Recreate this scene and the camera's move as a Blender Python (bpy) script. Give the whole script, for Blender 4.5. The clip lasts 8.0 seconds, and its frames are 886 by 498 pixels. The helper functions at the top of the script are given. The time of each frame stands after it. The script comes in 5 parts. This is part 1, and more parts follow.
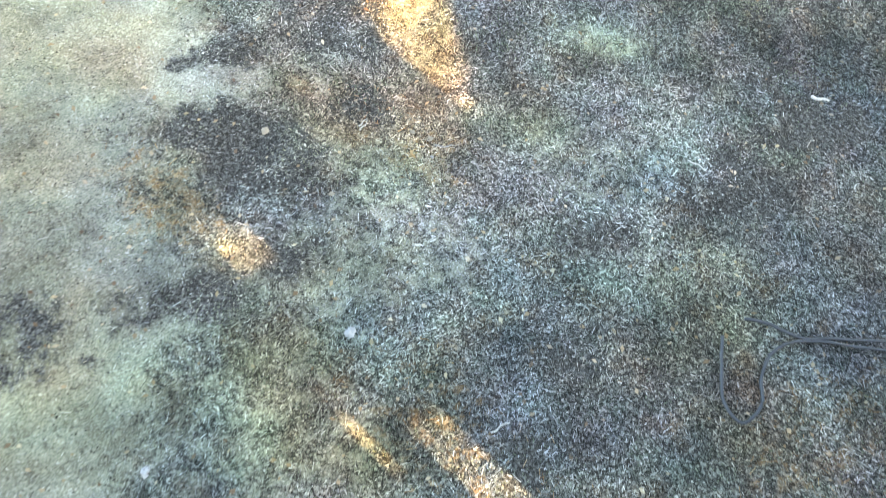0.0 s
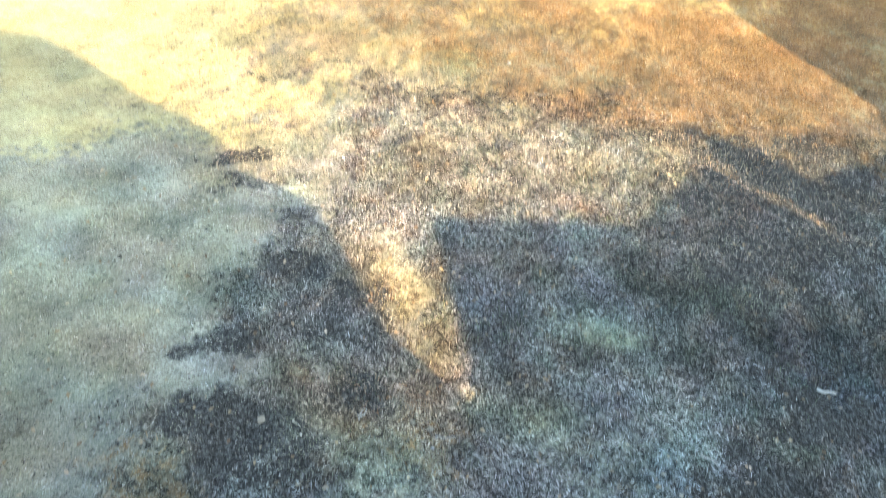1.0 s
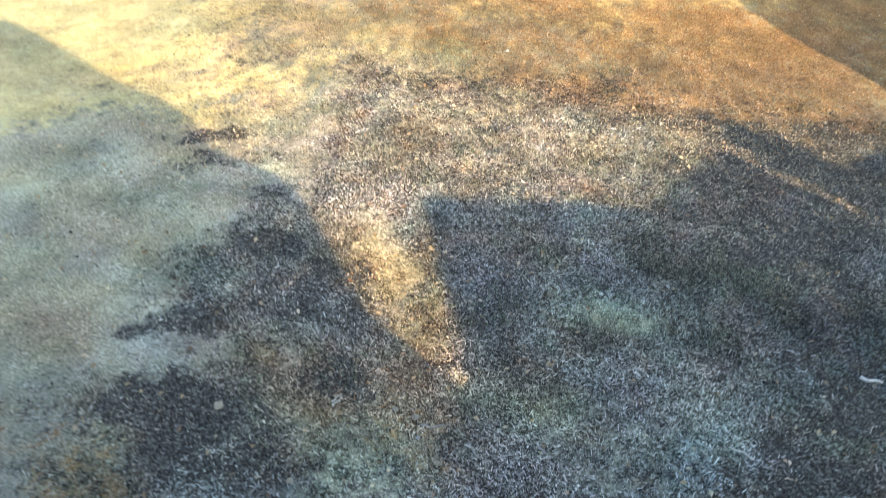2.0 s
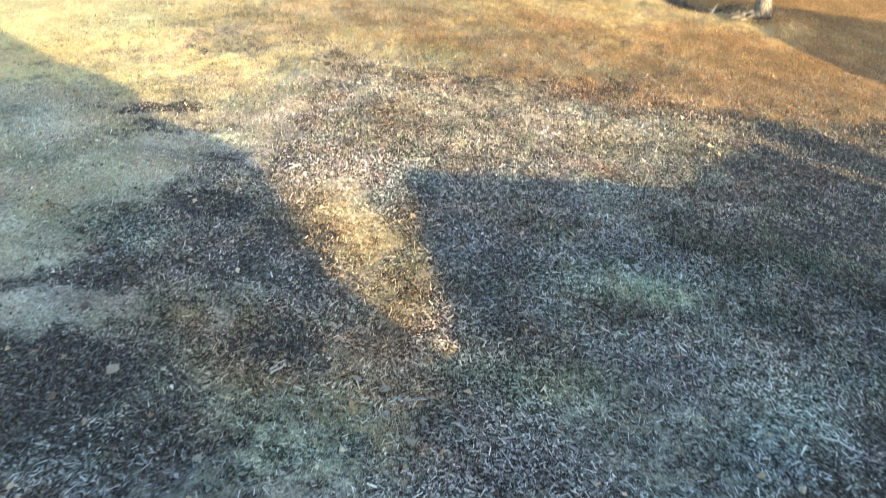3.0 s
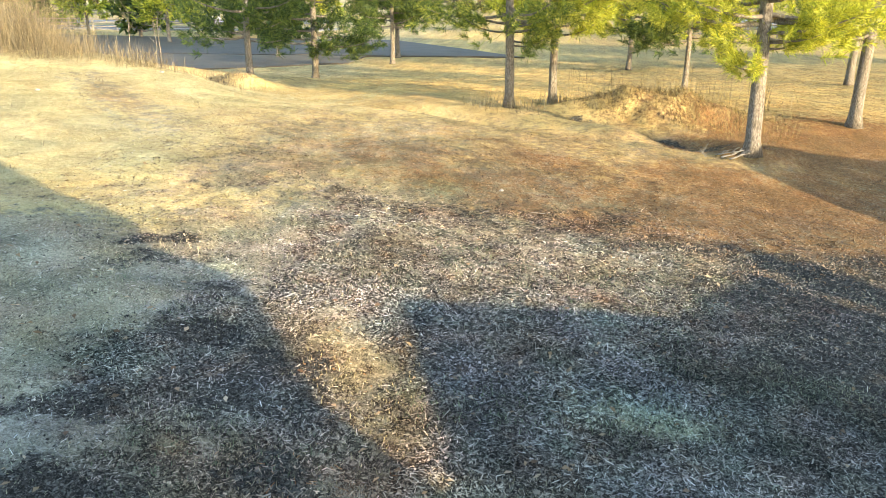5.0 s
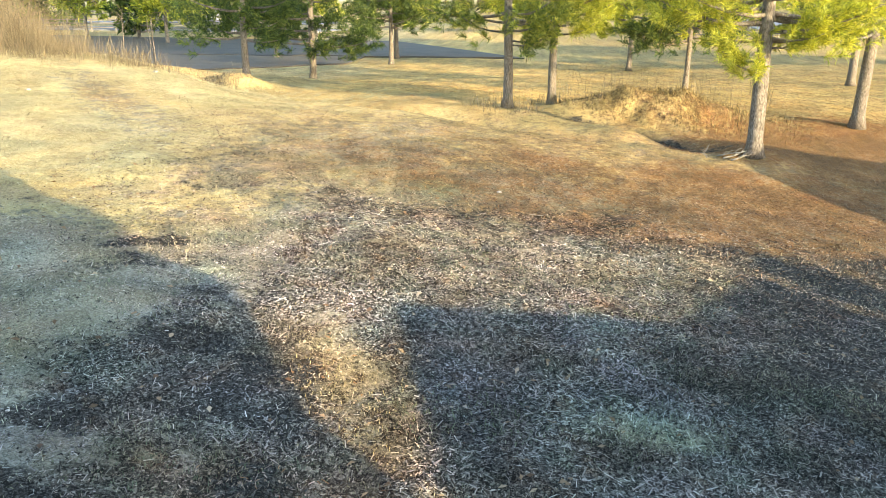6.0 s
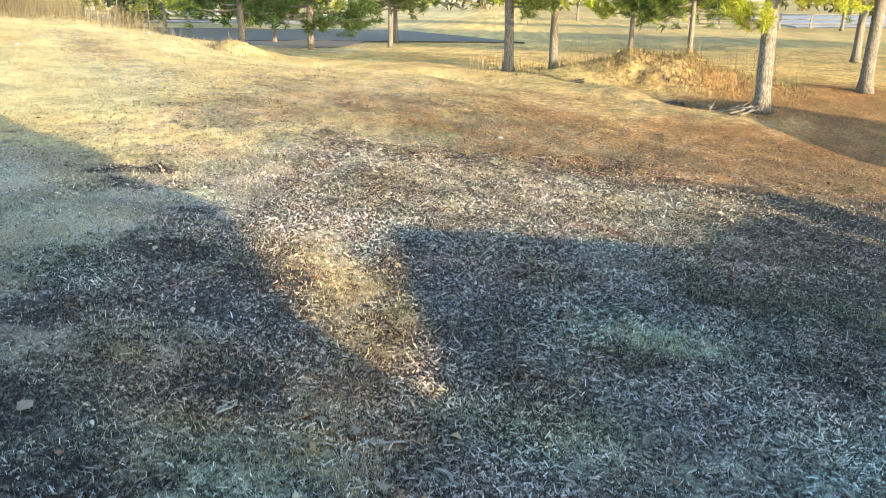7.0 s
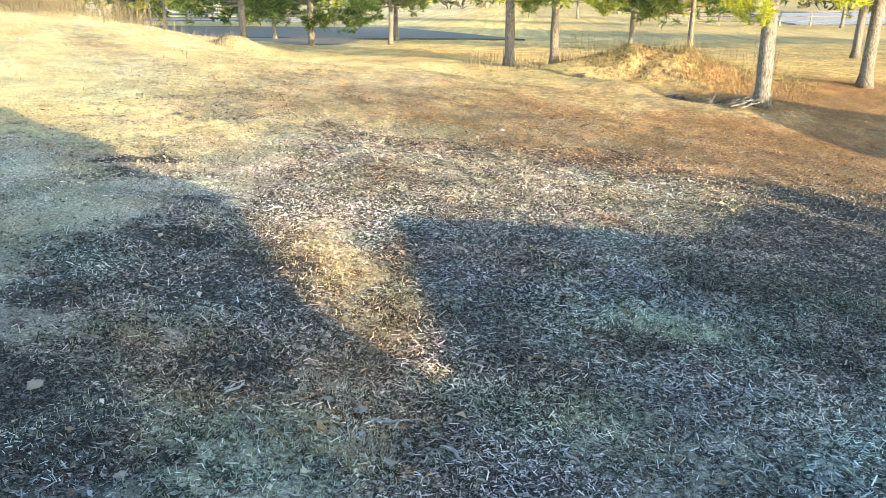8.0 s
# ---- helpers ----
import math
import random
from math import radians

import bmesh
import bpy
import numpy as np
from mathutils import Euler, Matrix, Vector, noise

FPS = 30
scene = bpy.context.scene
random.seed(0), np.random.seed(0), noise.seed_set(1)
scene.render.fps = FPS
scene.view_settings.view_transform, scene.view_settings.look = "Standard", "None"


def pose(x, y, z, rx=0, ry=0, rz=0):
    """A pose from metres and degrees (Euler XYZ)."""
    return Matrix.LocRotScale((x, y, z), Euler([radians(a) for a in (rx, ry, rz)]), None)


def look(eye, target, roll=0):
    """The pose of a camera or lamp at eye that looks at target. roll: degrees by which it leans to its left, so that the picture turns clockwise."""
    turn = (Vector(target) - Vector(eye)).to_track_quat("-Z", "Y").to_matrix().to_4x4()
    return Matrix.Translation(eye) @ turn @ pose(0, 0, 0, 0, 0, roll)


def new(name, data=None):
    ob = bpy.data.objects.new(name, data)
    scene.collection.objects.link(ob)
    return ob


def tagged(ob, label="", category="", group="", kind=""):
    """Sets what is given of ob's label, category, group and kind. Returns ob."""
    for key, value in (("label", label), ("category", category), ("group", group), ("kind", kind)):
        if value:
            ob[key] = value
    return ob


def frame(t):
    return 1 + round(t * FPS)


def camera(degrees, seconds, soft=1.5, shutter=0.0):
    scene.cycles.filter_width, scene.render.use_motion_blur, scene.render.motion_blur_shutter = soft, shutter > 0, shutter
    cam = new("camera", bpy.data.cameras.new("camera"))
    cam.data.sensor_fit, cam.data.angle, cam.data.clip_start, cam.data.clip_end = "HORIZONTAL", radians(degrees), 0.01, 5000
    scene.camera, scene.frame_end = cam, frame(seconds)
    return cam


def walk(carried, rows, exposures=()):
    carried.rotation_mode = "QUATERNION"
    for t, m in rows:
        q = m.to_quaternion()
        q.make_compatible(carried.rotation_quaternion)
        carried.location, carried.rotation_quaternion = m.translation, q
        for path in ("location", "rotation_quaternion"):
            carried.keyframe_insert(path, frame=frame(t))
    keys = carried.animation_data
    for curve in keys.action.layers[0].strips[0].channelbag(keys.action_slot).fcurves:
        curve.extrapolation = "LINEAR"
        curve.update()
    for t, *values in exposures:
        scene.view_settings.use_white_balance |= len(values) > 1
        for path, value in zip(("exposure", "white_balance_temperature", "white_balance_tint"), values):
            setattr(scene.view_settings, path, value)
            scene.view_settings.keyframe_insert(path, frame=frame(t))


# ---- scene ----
cam = camera(58.0, 8.0, 0.75, 0.4)
PATH = [
    (0, (0.191, -6.37, 7.952), (0.119, -5.411, 6.198), -0.34),
    (0.1, (0.178, -6.286, 7.856), (0.11, -5.304, 6.115), 0.05),
    (0.2, (0.188, -6.228, 7.841), (0.115, -5.208, 6.123), -0.08),
    (0.3, (0.17, -6.152, 7.868), (0.095, -5.085, 6.178), 0.21),
    (0.5, (0.196, -6.218, 7.833), (0.104, -5.013, 6.24), -0.15),
    (0.7, (0.162, -6.218, 7.855), (0.065, -4.893, 6.36), 0.18),
    (1, (0.172, -6.3, 7.801), (0.059, -4.783, 6.502), 0.17),
    (1.2, (0.215, -6.347, 7.746), (0.092, -4.772, 6.518), -0.03),
    (1.5, (0.257, -6.336, 7.462), (0.131, -4.736, 6.269), -0.15),
    (1.8, (0.284, -6.157, 6.844), (0.158, -4.556, 5.651), -0.17),
    (2, (0.319, -5.988, 6.274), (0.191, -4.388, 5.081), -0.23),
    (2.2, (0.34, -5.799, 5.676), (0.215, -4.202, 4.479), -0.15),
    (3.3, (0.385, -5.19, 3.416), (0.244, -3.334, 2.686), 0.21),
    (3.5, (0.371, -5.3, 3.381), (0.224, -3.406, 2.754), 0.10),
    (4, (0.333, -5.431, 3.379), (0.186, -3.527, 2.785), 0.13),
    (4.5, (0.366, -5.377, 3.466), (0.219, -3.474, 2.869), 0.10),
    (5, (0.427, -5.185, 3.564), (0.279, -3.283, 2.965), 0.07),
    (6.5, (0.466, -4.851, 3.365), (0.318, -2.947, 2.77), 0.10),
    (6.8, (0.463, -4.807, 2.877), (0.315, -2.903, 2.281), 0.02),
    (7, (0.461, -4.78, 2.595), (0.313, -2.877, 1.999), 0.02),
    (7.5, (0.453, -4.809, 2.463), (0.305, -2.906, 1.866), -0.04),
    (8, (0.438, -4.868, 2.51), (0.29, -2.966, 1.911), -0.05),
]
walk(cam, [(t, look(eye, target, roll)) for t, eye, target, roll in PATH],
     exposures=[(0, 4.11, 7800, 13), (0.5, 4.07, 7650, 12), (1, 3.33, 6900, 8), (1.5, 3.01, 6850, 10), (2, 2.97, 6850, 11), (3.5, 2.75, 6700, 8), (4, 2.56, 6700, 8), (5, 2.62, 6650, 8), (6.5, 2.54, 6550, 8), (7, 2.63, 6350, 8), (8, 2.81, 6250, 8)])

# ---- light ----
SUN_FLAT = Vector((-0.78, 0.62, 0)).normalized()      # the way the shadows fall
SUN_ELEV = radians(11)
world = bpy.data.worlds.new("world")
scene.world = world
world.use_nodes = True
wn = world.node_tree.nodes
sky = wn.new("ShaderNodeTexSky")
sky.sky_type = 'NISHITA'
sky.sun_disc = False
sky.sun_elevation = SUN_ELEV
sky.sun_rotation = math.atan2(0.78, -0.62)
sky.dust_density = 1.0
sky.ozone_density = 1.5
wn["Background"].inputs[1].default_value = 0.15
world.node_tree.links.new(sky.outputs[0], wn["Background"].inputs[0])

sun_data = bpy.data.lights.new("sun", 'SUN')
sun_data.energy = 2.6
sun_data.angle = radians(0.55)
sun_data.color = (1.0, 0.80, 0.49)
sun = new("sun", sun_data)
sun_way = SUN_FLAT * math.cos(SUN_ELEV) + Vector((0, 0, -math.sin(SUN_ELEV)))
sun.matrix_world = look(-sun_way * 60, (0, 0, 0))


# ---- noise and the lie of the land ----
def lattice(ix, iy, seed):
    h = (ix.astype(np.int64) * 374761393 + iy.astype(np.int64) * 668265263 + seed * 974634777) & 0xFFFFFFFF
    h = ((h ^ (h >> 13)) * 1274126177) & 0xFFFFFFFF
    return ((h ^ (h >> 16)) & 0xFFFF) / 65535.0


def vnoise(x, y, size, seed=0):
    """Smooth noise from 0 to 1 over the plan, with lumps of the given size."""
    u, v = np.asarray(x, float) / size, np.asarray(y, float) / size
    iu, iv = np.floor(u), np.floor(v)
    fu, fv = u - iu, v - iv
    fu, fv = fu * fu * (3 - 2 * fu), fv * fv * (3 - 2 * fv)
    a, b = lattice(iu, iv, seed), lattice(iu + 1, iv, seed)
    c, d = lattice(iu, iv + 1, seed), lattice(iu + 1, iv + 1, seed)
    return (a * (1 - fu) + b * fu) * (1 - fv) + (c * (1 - fu) + d * fu) * fv


def step(lo, hi, v):
    t = np.clip((np.asarray(v, float) - lo) / (hi - lo), 0, 1)
    return t * t * (3 - 2 * t)


def blob(x, y, cx, cy, rx, ry, turn=0.0, soft=0.5):
    """1 inside an ellipse of the plan, 0 well outside it, with a ragged rim."""
    c, s = math.cos(radians(turn)), math.sin(radians(turn))
    u, v = ((x - cx) * c + (y - cy) * s) / rx, (-(x - cx) * s + (y - cy) * c) / ry
    d = np.sqrt(u * u + v * v) + 0.5 * (vnoise(x, y, 0.5 * min(rx, ry) + 0.1, 31) - 0.5) + 0.3 * (vnoise(x, y, 0.25, 32) - 0.5)
    return 1 - step(1 - soft, 1 + soft, d)


def bell(x, y, cx, cy, rx, ry, turn=0.0):
    c, s = math.cos(radians(turn)), math.sin(radians(turn))
    u, v = ((x - cx) * c + (y - cy) * s) / rx, (-(x - cx) * s + (y - cy) * c) / ry
    return np.exp(-(u * u + v * v))


def land(x, y):
    """Height of the ground: a lawn that falls to one side, mounds, and a level field behind."""
    x, y = np.asarray(x, float), np.asarray(y, float)
    xc, yc = np.clip(x, -13, 16), np.clip(y, -14, 40)
    near = -0.108 * xc + 0.057 * yc + 0.111
    z = near * (1 - step(13.5, 28, y)) + 0.1 * step(13.5, 28, y)
    z = z * (1 - step(16, 60, np.abs(x))) + 0.1 * step(16, 60, np.abs(x)) * (y > -200)
    z = z - 0.24 * bell(x, y, 4.35, 12.7, 0.9, 0.7, -25) + 0.13 * bell(x, y, 2.9, 13.5, 1.1, 0.6, -38) + 0.08 * bell(x, y, 5.6, 12.0, 0.6, 0.5)
    z = z + 0.78 * bell(x, y, 4.6, 16.0, 1.9, 1.0, 6) + 0.22 * bell(x, y, 2.9, 15.9, 1.0, 0.7)
    z = z + 0.30 * bell(x, y, 5.6, 12.3, 2.2, 1.6) + 0.3 * bell(x, y, 10, 17, 3, 3)
    z = z + 0.22 * bell(x, y, -10.5, 14.5, 3.5, 2.5) - 0.3 * bell(x, y, -7.6, 17.2, 1.6, 1.4) - 0.5 * bell(x, y, -5.0, 16.2, 2.6, 3.0)
    z = z + 0.36 * bell(x, y, 0.0, 26.0, 13.0, 5.0) - 0.4 * bell(x, y, -8.3, 17.3, 0.9, 0.6, -30) + 0.42 * bell(x, y, -7.2, 17.7, 0.8, 0.55, 20)
    z = z - 0.38 * bell(x, y, -1.5, 14.2, 2.0, 0.5, -22)
    z = z - 0.26 * bell(x, y, 3.3, 14.0, 1.5, 0.3, -34)
    close = 1 - step(30, 60, np.hypot(x, y))
    z = z + close * (0.07 * (vnoise(x, y, 1.7, 1) - 0.5) + 0.035 * (vnoise(x, y, 0.5, 2) - 0.5))
    z = z + 0.5 * (vnoise(x, y, 26, 3) - 0.5) * step(45, 90, np.hypot(x, y))
    z = z + close * 0.035 * (vnoise(x, y, 0.24, 5) - 0.5) + 0.34 * (vnoise(x, y, 0.5, 6) - 0.5) * bell(x, y, 4.4, 15.9, 2.2, 1.2, 6)
    rough = (1 - step(8, 11, np.hypot(x, y - 1)))
    z = z + rough * (0.040 * (vnoise(x, y, 0.19, 7) - 0.5) + 0.022 * (vnoise(x, y, 0.11, 8) - 0.5))
    z = z - 0.14 * bell(x, y, -2.35, 1.75, 0.28, 0.2) - 0.10 * bell(x, y, -2.5, -0.95, 0.5, 0.35)
    return z


def ground_z(x, y):
    return float(land(np.array([x]), np.array([y]))[0])


def cover(x, y):
    """How much straw, lawn, pine needles and dark bare earth, with some painted shade, lie at a place; what is left
    over is wood mulch.
    """
    n = vnoise(x, y, 1.3, 11) - 0.5
    m = vnoise(x, y, 0.45, 12) - 0.5
    lawn = 0.85 * step(-1.9, -4.0, x + 0.1 * (y - 1) - 0.9 * step(0.5, 2.5, y) + 2.4 * n + 0.8 * m) * (1 - step(6, 9, y + 2 * n))
    lawn = np.maximum(lawn, 0.5 * blob(x, y, -0.9, -2.2, 1.5, 0.9, 20))
    lawn = np.maximum(lawn, 0.35 * blob(x, y, 1.7, -0.6, 0.9, 0.7))
    lawn = np.maximum(lawn, 0.40 * blob(x, y, 0.2, 5.3, 5.0, 1.9, 0, 0.9))
    lawn = np.maximum(lawn, 0.45 * blob(x, y, -2.4, -4.3, 2.3, 1.2, -20, 0.8))
    lawn = np.maximum(lawn, 0.50 * blob(x, y, -1.2, -0.95, 0.9, 0.5, 0, 0.8))
    lawn = np.maximum(lawn, 0.5 * blob(x, y, -0.95, 1.6, 1.5, 0.38, -67, 0.6))
    lawn = np.maximum(lawn, 0.45 * blob(x, y, 1.8, 1.3, 0.8, 0.4, 0, 0.8))
    lawn = np.maximum(lawn, 1.0 * step(5.6, 8.0, y + 2.2 * n) * (1 - step(14, 16, y)))
    needles = 0.85 * blob(x, y, 4.2, 9.6, 6.5, 3.4, -8, 0.95)
    under = np.maximum(needles, blob(x, y, 9, 14, 4.5, 4))
    needles = np.maximum(needles, 0.8 * blob(x, y, 4.5, 16.0, 2.3, 1.1, 6))
    needles = np.maximum(needles, 0.7 * blob(x, y, -7.6, 10.9, 3.0, 0.75, -48, 0.9))
    needles = np.maximum(needles, blob(x, y, 9, 16, 7, 6, 0, 0.5))
    needles = np.maximum(needles, step(46, 52, y) * np.clip(1.5 * vnoise(x, y, 9, 71) - 0.25, 0, 0.8))
    needles = np.maximum(needles, 0.55 * step(15, 20, y + 3 * n) * (1 - step(42, 46, y)))
    needles = np.maximum(needles, 0.42 * blob(x, y, -3.2, -1.9, 0.9, 0.5, -35))
    needles = np.maximum(needles, 0.3 * blob(x, y, -0.6, -0.6, 0.9, 0.5, -40))
    needles = np.maximum(needles, 0.25 * blob(x, y, 0.1, -4.2, 1.4, 0.7, -37))
    needles = np.maximum(needles, 0.25 * blob(x, y, 4.4, -3.8, 1.3, 0.9))
    straw = step(3.4, 5.8, y - 0.35 * (x + 4) + 2.0 * n) * (1 - 0.78 * step(-5.0, -2.0, x + 3 * n + 0.3 * (y - 6)) * (1 - 0.6 * step(9, 12, y + 3 * n)))
    straw = np.maximum(straw, step(13.5, 16, y + 2 * n) * (1 - 0.5 * needles) * (1 - 0.65 * step(3.5, 6.0, x + 2 * n) * (1 - step(30, 40, y))))
    straw = straw * (1 - (0.8 - 0.35 * step(9, 11, y + 2 * n)) * under) * (1 - 0.6 * blob(x, y, -7.6, 10.9, 3.0, 0.75, -48, 0.9))
    straw = straw * (1 - 0.75 * blob(x, y, 9.5, 13.5, 5.0, 3.6))
    straw = straw * (1 - 0.8 * blob(x, y, 4.8, 12.5, 1.3, 0.7, -20))
    soil_and_shade = 1.7 * blob(x, y, -2.5, -1.0, 0.75, 0.45, -20, 0.95)
    # Bare earth; right-hand, mound-hollow and bank-pit entries also carry shade in their colour.
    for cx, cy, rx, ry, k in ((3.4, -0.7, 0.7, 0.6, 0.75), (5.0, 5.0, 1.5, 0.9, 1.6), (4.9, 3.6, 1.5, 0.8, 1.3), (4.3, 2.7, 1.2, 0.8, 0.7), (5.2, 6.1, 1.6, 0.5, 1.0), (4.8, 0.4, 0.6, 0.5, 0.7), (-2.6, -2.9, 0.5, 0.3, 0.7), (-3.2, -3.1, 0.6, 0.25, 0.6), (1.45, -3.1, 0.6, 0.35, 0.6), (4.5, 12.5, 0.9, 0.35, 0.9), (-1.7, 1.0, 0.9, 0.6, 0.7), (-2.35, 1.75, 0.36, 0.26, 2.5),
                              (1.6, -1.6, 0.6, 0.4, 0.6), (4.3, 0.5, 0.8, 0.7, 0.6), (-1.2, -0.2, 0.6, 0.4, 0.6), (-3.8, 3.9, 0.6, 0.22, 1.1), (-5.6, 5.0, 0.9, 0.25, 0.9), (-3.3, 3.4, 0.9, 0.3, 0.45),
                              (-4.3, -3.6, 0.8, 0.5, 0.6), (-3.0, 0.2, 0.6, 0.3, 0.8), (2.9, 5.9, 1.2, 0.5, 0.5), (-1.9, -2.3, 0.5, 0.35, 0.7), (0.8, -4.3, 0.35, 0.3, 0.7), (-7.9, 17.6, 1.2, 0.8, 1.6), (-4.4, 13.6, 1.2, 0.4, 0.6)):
        soil_and_shade = np.maximum(soil_and_shade, k * blob(x, y, cx, cy, rx, ry, 15))
    # Darkness of the ditch put into the ground colour.
    soil_and_shade = np.maximum(soil_and_shade, 1.5 * blob(x, y, -1.5, 13.9, 1.7, 0.4, -22, 0.8))
    # Dark strip painted along the near pine trunk's shadow.
    soil_and_shade = np.maximum(soil_and_shade, 1.6 * blob(x, y, 3.3, 13.9, 1.6, 0.26, -34, 0.7))
    soil_and_shade = soil_and_shade * (1 - 0.8 * straw * (1 - blob(x, y, 3.3, 13.9, 1.6, 0.26, -34, 0.7)) * (1 - blob(x, y, -1.5, 13.9, 1.7, 0.4, -22, 0.8))) * (0.3 + 1.35 * vnoise(x, y, 0.3, 41))
    return np.clip(np.stack([straw, lawn, needles * (1 - 0.45 * straw), soil_and_shade + 0 * m], -1), 0, 1)


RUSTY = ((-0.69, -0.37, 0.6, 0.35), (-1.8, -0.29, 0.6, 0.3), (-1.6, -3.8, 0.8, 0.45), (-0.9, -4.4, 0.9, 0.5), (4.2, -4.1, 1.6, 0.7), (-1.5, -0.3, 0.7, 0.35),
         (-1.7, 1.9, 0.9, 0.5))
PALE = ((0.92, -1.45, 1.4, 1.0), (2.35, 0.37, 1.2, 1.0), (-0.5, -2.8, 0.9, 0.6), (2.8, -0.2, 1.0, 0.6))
# Sunlight put into the tint along the lit wedge between the shadows.
SUN_WEDGE = ((-1.1, 1.9, 1.2, 0.42), (-0.35, 0.6, 0.8, 0.3))
# Lighter tint over the left lawn.
LIGHTER = ((-4.9, 2.6, 3.0, 2.2),)
# Darker tint on parts of the lawn; on the right it deepens the shade.
DARKENED = ((-4.4, -3.0, 1.6, 1.5), (-3.6, -4.6, 1.6, 0.8), (5.0, 2.8, 2.2, 2.2), (5.8, 7.6, 2.6, 1.8), (6.5, 5.0, 2.0, 1.5), (-4.9, -1.2, 1.2, 0.9), (-1.4, -2.5, 1.0, 0.4), (-0.8, 8.4, 3.2, 1.8), (-2.6, 5.7, 2.0, 1.2))
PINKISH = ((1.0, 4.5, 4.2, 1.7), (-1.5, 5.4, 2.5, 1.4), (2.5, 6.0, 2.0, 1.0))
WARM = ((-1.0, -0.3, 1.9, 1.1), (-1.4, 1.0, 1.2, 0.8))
# Sandy ground by the tufts, and faint sun streaks painted as a tint.
SANDY_LIT = ((-1.15, -3.9, 0.75, 0.26), (-2.75, -2.15, 0.5, 0.2), (-0.4, -0.35, 0.5, 0.25), (-0.5, -4.9, 1.0, 0.35), (-1.4, -4.3, 1.1, 0.5))
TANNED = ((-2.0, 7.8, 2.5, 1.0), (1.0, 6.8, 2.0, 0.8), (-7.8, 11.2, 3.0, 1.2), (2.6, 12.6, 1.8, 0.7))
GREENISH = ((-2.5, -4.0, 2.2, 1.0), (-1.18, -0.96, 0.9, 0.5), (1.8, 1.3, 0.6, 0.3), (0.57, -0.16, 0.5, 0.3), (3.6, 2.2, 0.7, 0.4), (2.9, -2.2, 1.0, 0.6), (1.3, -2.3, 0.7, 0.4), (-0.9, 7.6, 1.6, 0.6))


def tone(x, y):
    """Tint of the mulch over the plan: rusty, bleached and mossy patches, sunlight and shade put into the colour, and
    mottling at two sizes.
    """
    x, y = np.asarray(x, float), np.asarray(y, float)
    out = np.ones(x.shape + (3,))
    for patches, tint, turn in ((RUSTY, (1.13, 0.99, 0.88), -35), (PALE, (1.32, 1.36, 1.38), 25), (GREENISH, (1.0, 1.07, 0.95), 10), (TANNED, (1.0, 0.92, 0.84), 0), (SUN_WEDGE, (1.55, 1.30, 1.06), -67),
                                (LIGHTER, (1.16, 1.18, 1.16), 0), (DARKENED, (0.70, 0.70, 0.70), 0), (SANDY_LIT, (1.40, 1.3, 1.16), -45), (WARM, (1.24, 1.15, 1.10), 0), (PINKISH, (1.44, 1.35, 1.33), 0)):
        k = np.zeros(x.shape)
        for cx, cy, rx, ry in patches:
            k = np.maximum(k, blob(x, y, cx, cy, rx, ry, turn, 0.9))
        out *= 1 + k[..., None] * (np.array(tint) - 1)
    # Low sun put into the colour: the far field turns golden.
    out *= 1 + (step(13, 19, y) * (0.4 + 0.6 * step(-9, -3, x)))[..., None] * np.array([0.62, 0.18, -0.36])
    # Darker towards the far right.
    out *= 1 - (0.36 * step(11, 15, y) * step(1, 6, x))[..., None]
    # Warm sunlit tint, held back from the shaded ground on the right.
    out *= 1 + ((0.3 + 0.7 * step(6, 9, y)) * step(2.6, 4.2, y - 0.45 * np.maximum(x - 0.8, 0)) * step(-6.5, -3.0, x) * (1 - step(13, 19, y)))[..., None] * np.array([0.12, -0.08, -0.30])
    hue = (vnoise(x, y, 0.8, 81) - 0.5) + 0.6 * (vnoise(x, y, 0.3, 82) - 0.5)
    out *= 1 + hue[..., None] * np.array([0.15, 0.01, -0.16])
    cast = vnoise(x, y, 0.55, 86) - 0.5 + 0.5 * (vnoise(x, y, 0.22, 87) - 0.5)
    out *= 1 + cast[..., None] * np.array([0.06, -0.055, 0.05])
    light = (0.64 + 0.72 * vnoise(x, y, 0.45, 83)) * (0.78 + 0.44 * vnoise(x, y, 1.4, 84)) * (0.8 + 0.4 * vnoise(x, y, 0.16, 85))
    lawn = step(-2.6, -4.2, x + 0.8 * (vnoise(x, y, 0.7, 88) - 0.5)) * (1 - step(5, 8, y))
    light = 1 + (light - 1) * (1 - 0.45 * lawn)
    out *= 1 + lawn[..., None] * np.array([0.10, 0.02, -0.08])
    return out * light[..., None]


# ---- materials ----
def material(name):
    mat = bpy.data.materials.new(name)
    mat.use_nodes = True
    nt = mat.node_tree
    return mat, nt, nt.nodes["Principled BSDF"]


def node(nt, kind, **inputs):
    nd = nt.nodes.new(kind)
    for key, value in inputs.items():
        nd.inputs[key.replace("_", " ")].default_value = value
    return nd


def ramp(nt, source, stops):
    nd = nt.nodes.new("ShaderNodeValToRGB")
    els = nd.color_ramp.elements
    while len(els) < len(stops):
        els.new(0.5)
    for el, (at, col) in zip(els, stops):
        el.position, el.color = at, (*col, 1)
    nt.links.new(source, nd.inputs[0])
    return nd.outputs[0]


